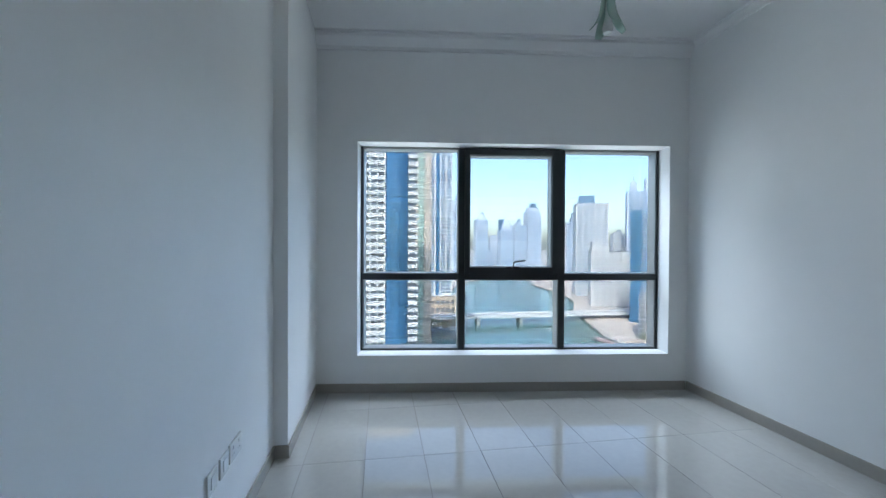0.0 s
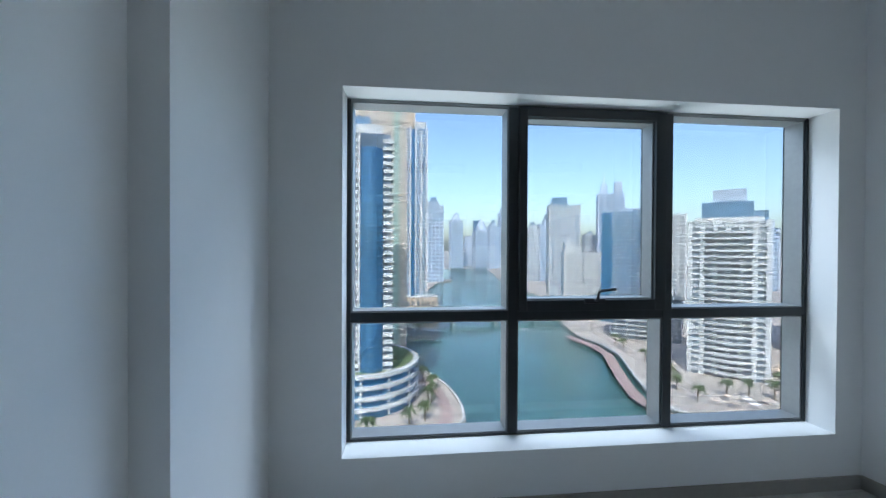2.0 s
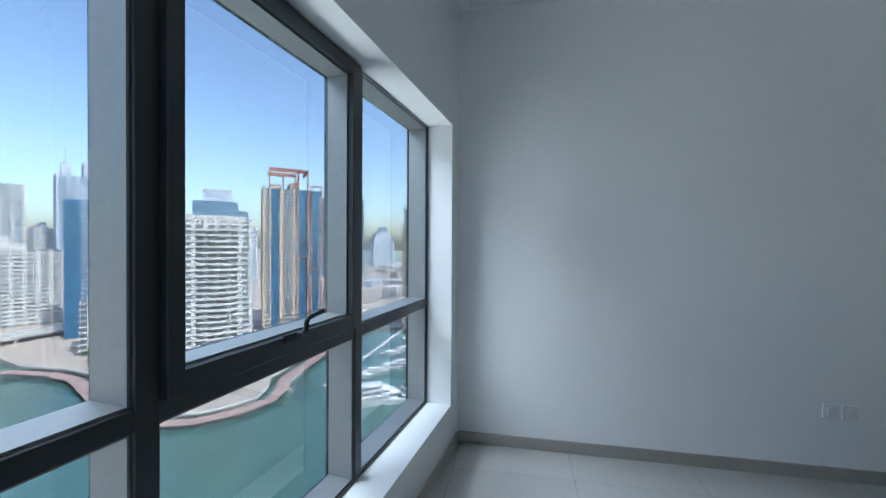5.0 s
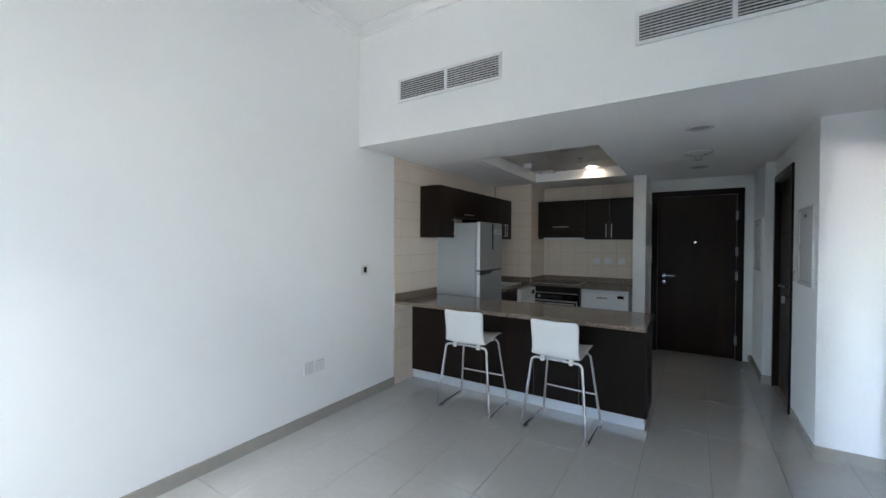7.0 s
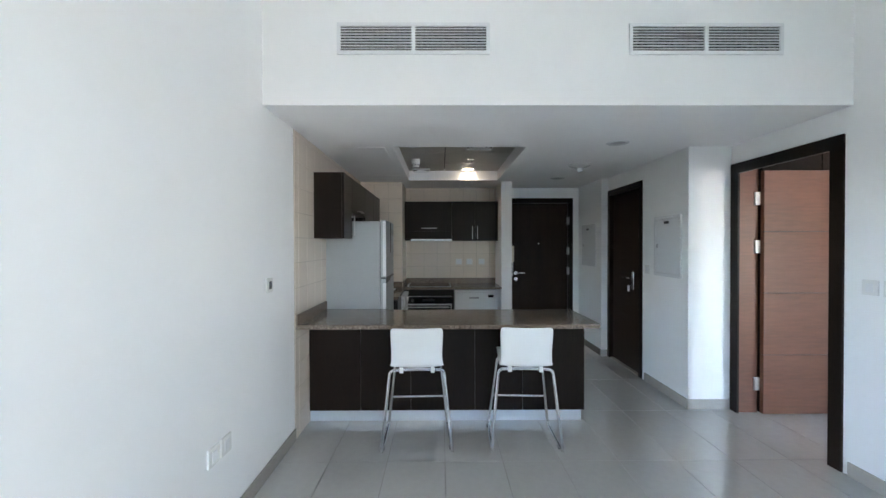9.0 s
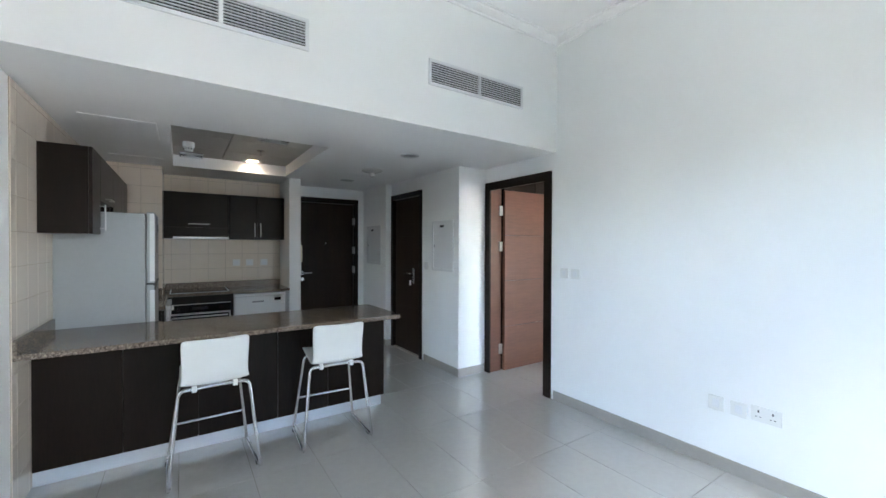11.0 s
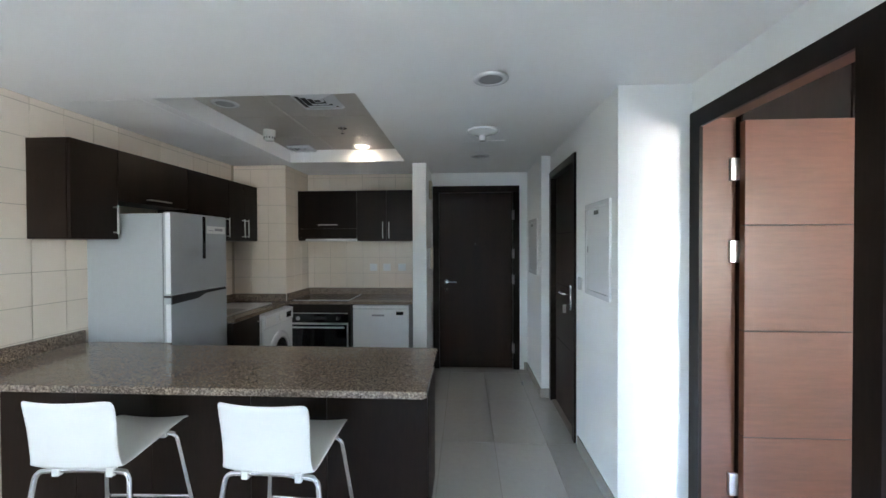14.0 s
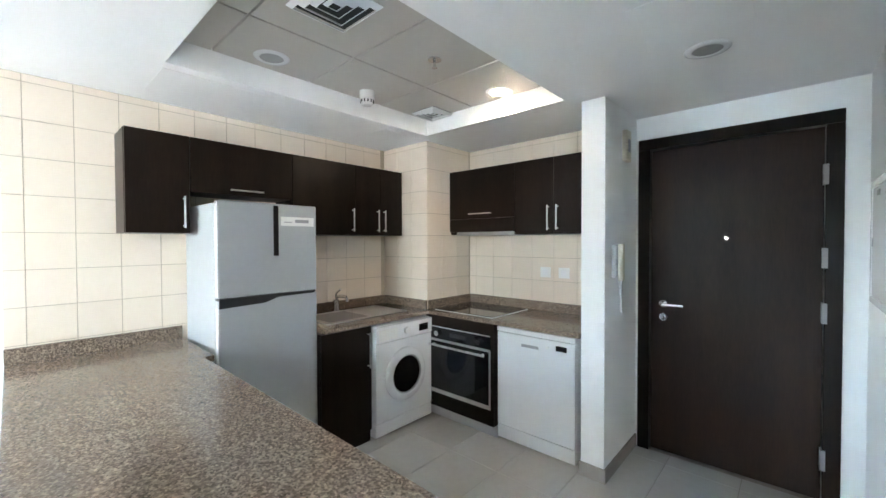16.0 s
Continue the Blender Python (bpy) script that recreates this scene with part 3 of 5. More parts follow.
part("speaker_slot", boxes((0.683, 0.686, -1.875, -1.835, 2.02, 2.1)), GREY_PLASTIC, chime)


stop = thing("door_stop", (-0.27, -1.62, 0), "small dark rubber door stop on the floor tiles", "door stop")
part("pin", lathe(bmesh.new(), (-0.27, -1.62, 0), [(0.02, 0), (0.02, 0.008), (0.014, 0.012), (0.014, 0.03), (0.0, 0.034)], 14), GREY_PLASTIC, stop, "", True)


# ---- air grilles on the bulkhead ----
def air_grille(x0, x1, z0, z1):
    t = thing("air_grille", ((x0 + x1) / 2, YB, z0), "white two-section linear air grille on the bulkhead", "grille", "bulkhead grilles")
    part("frame", boxes((x0, x1, YB, YB + 0.014, z0, z0 + 0.022), (x0, x1, YB, YB + 0.014, z1 - 0.022, z1), (x0, x0 + 0.022, YB, YB + 0.014, z0 + 0.022, z1 - 0.022), (x1 - 0.022, x1, YB, YB + 0.014, z0 + 0.022, z1 - 0.022),
                        ((x0 + x1) / 2 - 0.012, (x0 + x1) / 2 + 0.012, YB, YB + 0.014, z0 + 0.022, z1 - 0.022), bevel=0.002), WHITE_ENAMEL, t)
    # A thin dark sheet gives the shade of the duct opening.
    part("backing", boxes((x0 + 0.022, x1 - 0.022, YB + 0.001, YB + 0.003, z0 + 0.022, z1 - 0.022)), SHADOW_GAP, t, "dark sheet for the shade of the duct behind the slats")
    n = 8
    for k in range(n):
        z = z0 + 0.026 + (z1 - z0 - 0.052) * (k + 0.5) / n
        bm = boxes((x0 + 0.024, x1 - 0.024, YB + 0.004, YB + 0.013, z - 0.002, z + 0.002))
        part("slat", bm, WHITE_ENAMEL, t)
    m = 26
    for k in range(m):
        x = x0 + 0.03 + (x1 - x0 - 0.06) * (k + 0.5) / m
        part("deflector_blade", boxes((x - 0.0015, x + 0.0015, YB + 0.003, YB + 0.0042, z0 + 0.024, z1 - 0.024)), GREY_PLASTIC, t)


air_grille(1.375, 2.303, 2.60, 2.79)
air_grille(-0.42, 0.524, 2.60, 2.79)


# ---- ceiling fittings ----
def downlight(x, y, z, lit):
    t = thing("downlight", (x, y, z), "round white recessed downlight, lit warm" if lit else "round white recessed downlight, switched off", "downlight", "downlights")
    part("ring", lathe(bmesh.new(), (x, y, z), [(0.058, 0.0), (0.06, -0.006), (0.075, -0.008), (0.088, -0.003), (0.09, 0.0)]), WHITE_ENAMEL, t, "", True)
    # Unlit lens is a grey disc; its colour carries the shade of the recess.
    part("lens", disc(bmesh.new(), (x, y, z - 0.003), 0.06, 0.0025), LAMP_GLOW if lit else GREY_PLASTIC, t, "glowing lamp" if lit else "dark grey disc for the shaded reflector")


downlight(1.32, -1.31, ZR, True)
downlight(1.944, -0.105, ZR, False)
downlight(0.18, -1.254, ZB, False)
downlight(0.189, 0.474, ZB, False)


def diffuser(x, y, s):
    t = thing("air_diffuser", (x, y, ZR), "square white four-way ceiling air diffuser", "diffuser", "kitchen ceiling diffusers")
    for k in range(4):
        a = s * (1 - 0.24 * k)
        z0 = ZR - 0.018 + 0.004 * k
        bm = bmesh.new()
        lo = [(a, z0 + 0.012), (a, z0 + 0.008), (a - s * 0.13, z0 - 0.008), (a - s * 0.13, z0 - 0.004)]
        ring = [[bm.verts.new((x + sx * r, y + sy * r, min(z, ZR - 0.0005))) for sx, sy in ((-1, -1), (1, -1), (1, 1), (-1, 1))] for r, z in lo]
        for p, q in zip(ring, ring[1:] + ring[:1]):
            for i in range(4):
                bm.faces.new((p[i], p[(i + 1) % 4], q[(i + 1) % 4], q[i]))
        part("cone", bm, WHITE_ENAMEL, t)
    # Dark sheet in place of the shade between the cones.
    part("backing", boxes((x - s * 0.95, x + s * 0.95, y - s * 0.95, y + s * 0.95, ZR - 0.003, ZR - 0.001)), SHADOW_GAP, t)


diffuser(1.29, -0.07, 0.14)
diffuser(1.925, -1.316, 0.11)
sp = thing("sprinkler", (1.323, -0.70, ZR), "small chrome fire sprinkler in the ceiling", "sprinkler")
part("rosette", disc(bmesh.new(), (1.323, -0.70, ZR - 0.006), 0.036, 0.006), CHROME, sp, "", True)
bm = disc(bmesh.new(), (1.323, -0.70, ZR - 0.045), 0.008, 0.04)
disc(bm, (1.323, -0.70, ZR - 0.048), 0.016, 0.003)
part("nozzle", bm, CHROME, sp, "", True)
sm = thing("smoke_detector", (1.958, -0.734, ZR), "white cylindrical smoke detector with slots", "smoke detector")
part("body", lathe(bmesh.new(), (1.958, -0.734, ZR), [(0.05, 0), (0.05, -0.045), (0.042, -0.052), (0.04, -0.075), (0.03, -0.088), (0, -0.09)]), WHITE_PLASTIC, sm, "", True)
for k in range(12):
    a = 2 * math.pi * k / 12
    part("slot", boxes((1.958 + 0.0405 * math.cos(a) - 0.003, 1.958 + 0.0405 * math.cos(a) + 0.003, -0.734 + 0.0405 * math.sin(a) - 0.003, -0.734 + 0.0405 * math.sin(a) + 0.003, ZR - 0.074, ZR - 0.056)), BLACK_PLASTIC, sm)
det = thing("ceiling_speaker", (0.19, -0.42, ZB), "round white ceiling detector with a stepped cone", "detector")
part("body", lathe(bmesh.new(), (0.19, -0.42, ZB), [(0.115, 0), (0.113, -0.012), (0.09, -0.022), (0.045, -0.03), (0.028, -0.04), (0.026, -0.075), (0.0, -0.078)]), WHITE_PLASTIC, det, "", True)
hatch = thing("ceiling_hatch", (0.18, -0.89, ZB), "square white ceiling access hatch with a thin joint", "hatch")
part("hatch_panel", boxes((0.0, 0.365, -1.075, -0.70, ZB - 0.004, ZB - 0.0005), bevel=0.0015), CEILING_PAINT, hatch)
for y0, y1 in ((-0.22, 0.33), (-1.3, -1.05)):
    h2 = thing("ceiling_hatch", (2.37, (y0 + y1) / 2, ZB), "rectangular white access hatch over the wall cabinets", "hatch")
    part("hatch_panel", boxes((2.165, 2.59, y0, y1, ZB - 0.004, ZB - 0.0005), bevel=0.0015), CEILING_PAINT, h2)

# pendant lamp of frosted petals
PX, PY, PZ = 1.2, 3.2, 2.70
pend = thing("pendant_lamp", (PX, PY, ZC), "pendant lamp with a frosted green glass petal shade", "lamp")
part("rod", tube(bmesh.new(), [(PX, PY, ZC), (PX, PY, PZ + 0.24)], 0.008), CHROME, pend, "thin metal rod", True)
part("canopy", lathe(bmesh.new(), (PX, PY, ZC), [(0.05, 0), (0.05, -0.02), (0.01, -0.04)]), CHROME, pend, "", True)
for k in range(4):
    bm = bmesh.new()
    rows = []
    for i in range(9):
        f = i / 8
        r = 0.03 + 0.025 * f + 0.055 * f ** 4
        w = 0.75 * (1 - 0.75 * f ** 3)
        rows.append([bm.verts.new((PX + r * math.cos(a), PY + r * math.sin(a), PZ + 0.26 - 0.24 * f)) for a in [k * math.pi / 2 + w * (j / 4 - 0.5) * 2 for j in range(5)]])
    for p, q in zip(rows, rows[1:]):
        for j in range(4):
            bm.faces.new((p[j], p[j + 1], q[j + 1], q[j]))
    petal = part("petal", bm, SHADE_GLASS, pend, "frosted glass petal", True)
    sol = petal.modifiers.new("thick", "SOLIDIFY")
    sol.thickness = 0.004
part("bulb", lathe(bmesh.new(), (PX, PY, PZ), [(0, 0), (0.025, 0.004), (0.033, 0.03), (0.025, 0.07), (0.015, 0.11), (0.015, 0.2)]), WHITE_PLASTIC, pend, "frosted white bulb", True)


# ---- kitchen ----
def bar_handle(p, q, parent, out):
    o = Vector(out)
    p, q = Vector(p), Vector(q)
    bm = tube(bmesh.new(), [p + o * 0.03, q + o * 0.03], 0.005)
    d = (q - p).normalized() * 0.012
    for e in (p + d, q - d):
        tube(bm, [e, e + o * 0.03], 0.004)
    part("handle", bm, STEEL, parent, "brushed steel bar handle", True)


def wall_unit_east(y0, y1, z0, z1, doors, label, handles):
    t = thing("wall_cabinet", (XE, (y0 + y1) / 2, z0), label, "cabinet", "wall cabinets above the fridge")
    part("body", boxes((2.515, XE, y0, y1, z0, z1), bevel=0.002), WENGE, t)
    w = (y1 - y0) / doors
    for k in range(doors):
        a = y0 + w * k
        d = part("door", boxes((2.494, 2.513, a + 0.002, a + w - 0.002, z0, z1), bevel=0.002), WENGE, t)
        kind, at = handles[k]
        if kind == "v":
            yy = a + (0.035 if at == "lo" else w - 0.035)
            bar_handle((2.494, yy, z0 + 0.03), (2.494, yy, z0 + 0.21), d, (-1, 0, 0))
        else:
            bar_handle((2.494, a + w / 2 - 0.1, z0 + 0.03), (2.494, a + w / 2 + 0.1, z0 + 0.03), d, (-1, 0, 0))


UZ0, UZ1 = 1.50, 2.06
wall_unit_east(0.13, 0.432, UZ0, UZ1, 1, "dark wenge wall cabinet with a vertical steel handle", [("v", "lo")])
wall_unit_east(-0.49, 0.13, 1.74, UZ1, 1, "short dark wenge cabinet above the fridge", [("h", "")])
wall_unit_east(-1.02, -0.49, UZ0, UZ1, 1, "dark wenge wall cabinet with a vertical steel handle", [("v", "lo")])
wall_unit_east(-1.515, -1.02, UZ0, UZ1, 2, "two-door dark wenge wall cabinet above the sink", [("v", "hi"), ("v", "lo")])
YF = -1.81
hood = thing("wall_cabinet", (1.85, YS, 1.62), "dark wenge cabinet housing a slim steel cooker hood", "cabinet")
part("body", boxes((1.52, 2.19, YS + 0.012, YF - 0.021, 1.505, UZ1), bevel=0.002), WENGE, hood)
d = part("door", boxes((1.522, 2.188, YF - 0.019, YF, 1.64, UZ1), bevel=0.002), WENGE, hood)
bar_handle((1.73, YF, 1.68), (1.95, YF, 1.68), d, (0, 1, 0))
part("hood_front", boxes((1.522, 2.188, YF - 0.019, YF, 1.53, 1.636), bevel=0.002), WENGE, hood)
part("hood_visor", boxes((1.522, 2.10, YF - 0.26, YF + 0.006, 1.50, 1.526), bevel=0.002), STEEL, hood, "brushed steel hood edge")
cab = thing("wall_cabinet", (1.19, YS, UZ0), "two-door dark wenge wall cabinet above the dishwasher", "cabinet")
part("body", boxes((0.86, 1.518, YS + 0.012, YF - 0.021, UZ0, UZ1), bevel=0.002), WENGE, cab)
for a, b, hx in ((0.862, 1.188, 1.155), (1.192, 1.516, 1.225)):
    d = part("door", boxes((a, b, YF - 0.019, YF, UZ0, UZ1), bevel=0.002), WENGE, cab)
    bar_handle((hx, YF, UZ0 + 0.03), (hx, YF, UZ0 + 0.21), d, (0, 1, 0))

# worktop along the back and sink side, with upstand
WT0, WT1 = 0.845, 0.875
wt = thing("worktop", (1.5, -1.8, WT0), "polished brown granite worktop with low upstand around the corner", "worktop")
part("slab", boxes((0.86, 2.195, YS + 0.01, -1.49, WT0, WT1), bevel=0.003), GRANITE, wt)
part("slab", boxes((2.14, XE - 0.01, -1.526, -0.52, WT0 - 0.001, WT1 - 0.001), bevel=0.003), GRANITE, wt)
part("upstand", boxes((0.86, 2.185, YS + 0.009, YS + 0.026, WT1, WT1 + 0.075), (2.175, 2.192, YS + 0.026, -1.53, WT1, WT1 + 0.075), (XE - 0.026, XE - 0.009, -1.515, -0.52, WT1, WT1 + 0.075), (2.195, XE - 0.026, -1.525, -1.508, WT1, WT1 + 0.075), bevel=0.002), GRANITE, wt)
hob = thing("hob", (1.85, -1.8, WT1), "black glass ceramic hob set in the granite", "hob")
part("glass_top", boxes((1.55, 2.12, -2.05, -1.56, WT1, WT1 + 0.006), bevel=0.002), BLACK_GLASS, hob)
part("trim", boxes((1.54, 2.13, -2.06, -1.55, WT1, WT1 + 0.003), bevel=0.001), STEEL, hob, "thin steel trim")
sink = thing("sink", (2.45, -0.85, WT1), "stainless steel inset sink with ribbed drainer", "sink")
part("rim", boxes((2.26, 2.68, -1.35, -1.0, WT1, WT1 + 0.005), (2.26, 2.30, -1.0, -0.62, WT1, WT1 + 0.005), (2.64, 2.68, -1.0, -0.62, WT1, WT1 + 0.005), (2.30, 2.64, -0.66, -0.62, WT1, WT1 + 0.005), bevel=0.002), STEEL, sink)
# No hollow here: the bowl is a flat plate with shade as colour.
part("bowl", boxes((2.30, 2.64, -1.0, -0.66, WT1 + 0.0005, WT1 + 0.002)), GREY_PLASTIC, sink, "flat plate coloured grey as the shade of the steel bowl")
for k in range(6):
    part("drainer_rib", boxes((2.31 + 0.055 * k, 2.322 + 0.055 * k, -1.32, -1.04, WT1 + 0.005, WT1 + 0.008), bevel=0.001), STEEL, sink)
tap = thing("tap", (2.69, -0.83, WT1), "chrome single-lever kitchen tap", "tap")
bm = disc(bmesh.new(), (2.68, -0.95, WT1), 0.024, 0.1)
tube(bm, rounded([(2.68, -0.95, WT1 + 0.08), (2.66, -0.95, WT1 + 0.13), (2.50, -0.93, WT1 + 0.14), (2.49, -0.93, WT1 + 0.10)], 0.02), 0.012)
part("spout", bm, CHROME, tap, "", True)
part("lever", tube(bmesh.new(), rounded([(2.68, -0.95, WT1 + 0.1), (2.68, -0.95, WT1 + 0.15), (2.60, -0.94, WT1 + 0.19)], 0.015), 0.008), CHROME, tap, "", True)

# sink base unit
sb = thing("base_cabinet", (2.45, -0.7, 0), "dark wenge sink base cabinet with a vertical steel handle", "cabinet")
part("body", boxes((2.165, XE - 0.01, -0.90, -0.50, 0.0, WT0 - 0.002), bevel=0.002), WENGE, sb)
d = part("door", boxes((2.145, 2.164, -0.898, -0.50, 0.09, WT0 - 0.004), bevel=0.002), WENGE, sb)
bar_handle((2.145, -0.865, 0.55), (2.145, -0.865, 0.8), d, (-1, 0, 0))

# fridge freezer
fr = thing("fridge", (2.45, -0.19, 0), "tall silver top-freezer fridge with a recessed black handle line", "fridge")
FX0, FX1, FY0, FY1, FH = 2.188, 2.75, -0.495, 0.09, 1.675
part("cabinet", boxes((FX0 + 0.055, FX1, FY0, FY1, 0.03, FH - 0.01), bevel=0.006), FRIDGE_SIDE, fr, "matt grey steel sides")
for a in (FY0 + 0.06, FY1 - 0.06):
    for x in (FX0 + 0.1, FX1 - 0.06):
        part("foot", disc(bmesh.new(), (x, a, 0), 0.02, 0.03), BLACK_PLASTIC, fr)
top = part("freezer_door", boxes((FX0, FX0 + 0.05, FY0, FY1, 1.138, FH), bevel=0.008), FRIDGE_SKIN, fr, "silver freezer door")
low = part("fridge_door", boxes((FX0, FX0 + 0.05, FY0, FY1, 0.06, 1.126), bevel=0.008), FRIDGE_SKIN, fr, "silver fridge door")
part("handle_recess", boxes((FX0 + 0.015, FX0 + 0.05, FY0 + 0.002, FY1 - 0.002, 1.126, 1.138)), BLACK_PLASTIC, fr, "black recessed grip between the doors")
bm = prism(bmesh.new(), [(FY1 - 0.004, 1.083), (FY1 - 0.004, 1.135), (FY0 + 0.02, 1.135), (FY0 + 0.02, 1.122), (FY1 - 0.33, 1.118), (FY1 - 0.25, 1.092)], 0, 0.03)
bmesh.ops.transform(bm, matrix=Matrix(((0, 0, 1, FX0 - 0.004), (1, 0, 0, 0), (0, 1, 0, 0), (0, 0, 0, 1))), verts=bm.verts)
part("grip", bm, BLACK_PLASTIC, low, "tapering black grip")
part("edge_trim", boxes((FX0 - 0.001, FX0 + 0.03, FY1 - 0.001, FY1 + 0.004, 1.15, FH - 0.01), bevel=0.001), WHITE_ENAMEL, top, "bright door edge")
part("edge_trim", boxes((FX0 - 0.001, FX0 + 0.03, FY1 - 0.001, FY1 + 0.004, 0.07, 1.085), bevel=0.001), WHITE_ENAMEL, low, "bright door edge")
part("control_strip", boxes((FX0 - 0.003, FX0 + 0.001, -0.245, -0.215, 1.365, FH - 0.012), bevel=0.001), BLACK_GLASS, top, "black vertical control strip")
st = part("energy_label", boxes((FX0 - 0.002, FX0 + 0.001, -0.475, -0.26, 1.545, 1.60)), WHITE_PLASTIC, top, "white sticker with small print")
part("print", boxes((FX0 - 0.003, FX0 - 0.0018, -0.44, -0.35, 1.565, 1.585), (FX0 - 0.003, FX0 - 0.0018, -0.33, -0.28, 1.565, 1.57)), GREY_PLASTIC, st)

# washing machine
wm = thing("washing_machine", (2.45, -1.2, 0), "white front-loading washing machine under the worktop", "washing machine")
WX, WY0, WY1, WH = 2.115, -1.49, -0.915, 0.828
part("body", boxes((WX + 0.02, XE - 0.03, WY0, WY1, 0.015, WH), bevel=0.006), WHITE_ENAMEL, wm)
for a in (WY0 + 0.05, WY1 - 0.05):
    part("foot", disc(bmesh.new(), (WX + 0.08, a, 0), 0.02, 0.016), BLACK_PLASTIC, wm)
part("front", boxes((WX, WX + 0.02, WY0, WY1, 0.12, 0.70), bevel=0.004), WHITE_ENAMEL, wm)
part("kick_panel", boxes((WX + 0.004, WX + 0.02, WY0, WY1, 0.02, 0.115), bevel=0.003), WHITE_ENAMEL, wm)
cp = part("control_panel", boxes((WX - 0.008, WX + 0.02, WY0, WY1, 0.705, WH - 0.004), bevel=0.006), WHITE_ENAMEL, wm)
part("drawer", boxes((WX - 0.012, WX - 0.007, WY1 - 0.2, WY1 - 0.02, 0.722, 0.80), bevel=0.003), WHITE_PLASTIC, cp, "white detergent drawer")
part("dial", disc(bmesh.new(), (WX - 0.03, -1.2, 0.765), 0.024, 0.022, "x"), WHITE_PLASTIC, cp, "", True)
part("display", boxes((WX - 0.011, WX - 0.007, WY0 + 0.05, WY0 + 0.15, 0.735, 0.79)), BLACK_GLASS, cp)


def ring_x(x, y, z, prof):
    bm = lathe(bmesh.new(), (0, 0, 0), prof)
    bmesh.ops.transform(bm, matrix=Matrix.Translation((x, y, z)) @ Matrix.Rotation(radians(-90), 4, "Y"), verts=bm.verts)
    return bm


dr = part("door", ring_x(WX, -1.2, 0.43, [(0.205, 0), (0.205, 0.012), (0.18, 0.03), (0.15, 0.03), (0.142, 0.012), (0.142, 0.0)]), WHITE_ENAMEL, wm, "round white door ring", True)
part("door_glass", ring_x(WX, -1.2, 0.43, [(0.144, 0.016), (0.11, 0.009), (0.06, 0.005), (0, 0.004)]), BLACK_GLASS, dr, "dark curved door glass", True)
part("door_gasket", ring_x(WX, -1.2, 0.43, [(0.15, 0.018), (0.146, 0.024), (0.138, 0.018), (0.138, 0.006)]), GREY_PLASTIC, dr, "grey rubber ring", True)

# oven in its housing
ov = thing("oven", (1.82, -1.5, 0), "built-in black glass and steel oven in a dark housing", "oven")
OX0, OX1, OY = 1.53, 2.14, -1.505
part("housing", boxes((1.502, 2.19, YS + 0.01, OY - 0.022, 0.09, WT0 - 0.002), bevel=0.002), WENGE, ov)
part("filler", boxes((OX1, 2.19, OY - 0.02, OY, 0.09, WT0 - 0.003), (1.502, OX0, OY - 0.02, OY, 0.09, WT0 - 0.003), (OX0, OX1, OY - 0.02, OY, 0.76, WT0 - 0.003), (OX0, OX1, OY - 0.02, OY, 0.09, 0.20)), WENGE, ov)
part("plinth", boxes((1.502, 2.19, YS + 0.05, OY - 0.04, 0, 0.09)), KICK, ov, "aluminium plinth")
pn = part("control_panel", boxes((OX0, OX1, OY - 0.02, OY + 0.006, 0.645, 0.755), bevel=0.003), BLACK_GLASS, ov)
part("trim", boxes((OX0, OX1, OY + 0.0062, OY + 0.008, 0.747, 0.755), (OX0, OX1, OY + 0.0062, OY + 0.008, 0.645, 0.653)), STEEL, pn)
for x in (1.63, 2.05):
    part("knob", disc(bmesh.new(), (x, OY + 0.006, 0.70), 0.022, 0.022, "y"), CHROME, pn, "round steel knob", True)
part("display", boxes((1.76, 1.92, OY + 0.006, OY + 0.0075, 0.685, 0.715)), BLACK_PLASTIC, pn)
od = part("oven_door", boxes((OX0, OX1, OY - 0.02, OY + 0.004, 0.205, 0.64), bevel=0.003), STEEL, ov, "steel-framed oven door")
part("door_glass", boxes((OX0 + 0.014, OX1 - 0.014, OY + 0.0042, OY + 0.007, 0.24, 0.632)), BLACK_GLASS, od, "black glass")
bm = tube(bmesh.new(), [(OX0 + 0.03, OY + 0.045, 0.61), (OX1 - 0.03, OY + 0.045, 0.61)], 0.009)
for x in (OX0 + 0.06, OX1 - 0.06):
    tube(bm, [(x, OY, 0.61), (x, OY + 0.045, 0.61)], 0.007)
part("handle", bm, STEEL, od, "steel bar handle", True)

# dishwasher
dw = thing("dishwasher", (1.2, -1.5, 0), "white freestanding dishwasher under the granite worktop", "dishwasher")
DX0, DX1, DY = 0.905, 1.49, -1.535
part("body", boxes((DX0, DX1, YS + 0.06, DY - 0.03, 0.02, 0.828), bevel=0.004), WHITE_ENAMEL, dw)
for x in (DX0 + 0.05, DX1 - 0.05):
    part("foot", disc(bmesh.new(), (x, DY - 0.08, 0), 0.02, 0.022), BLACK_PLASTIC, dw)
part("top_edge", boxes((DX0 - 0.002, DX1 + 0.002, DY - 0.03, DY + 0.002, 0.797, 0.83), bevel=0.004), WHITE_ENAMEL, dw)
d = part("door", boxes((DX0, DX1, DY - 0.028, DY, 0.12, 0.792), bevel=0.005), WHITE_ENAMEL, dw)
part("grip", boxes((1.16, 1.29, DY - 0.001, DY + 0.002, 0.715, 0.735), bevel=0.001), GREY_PLASTIC, d, "grey recessed grip")
part("display", boxes((0.96, 1.035, DY - 0.001, DY + 0.002, 0.73, 0.765)), BLACK_GLASS, d)
part("button", disc(bmesh.new(), (1.095, DY - 0.001, 0.74), 0.012, 0.005, "y"), WHITE_PLASTIC, d, "", True)
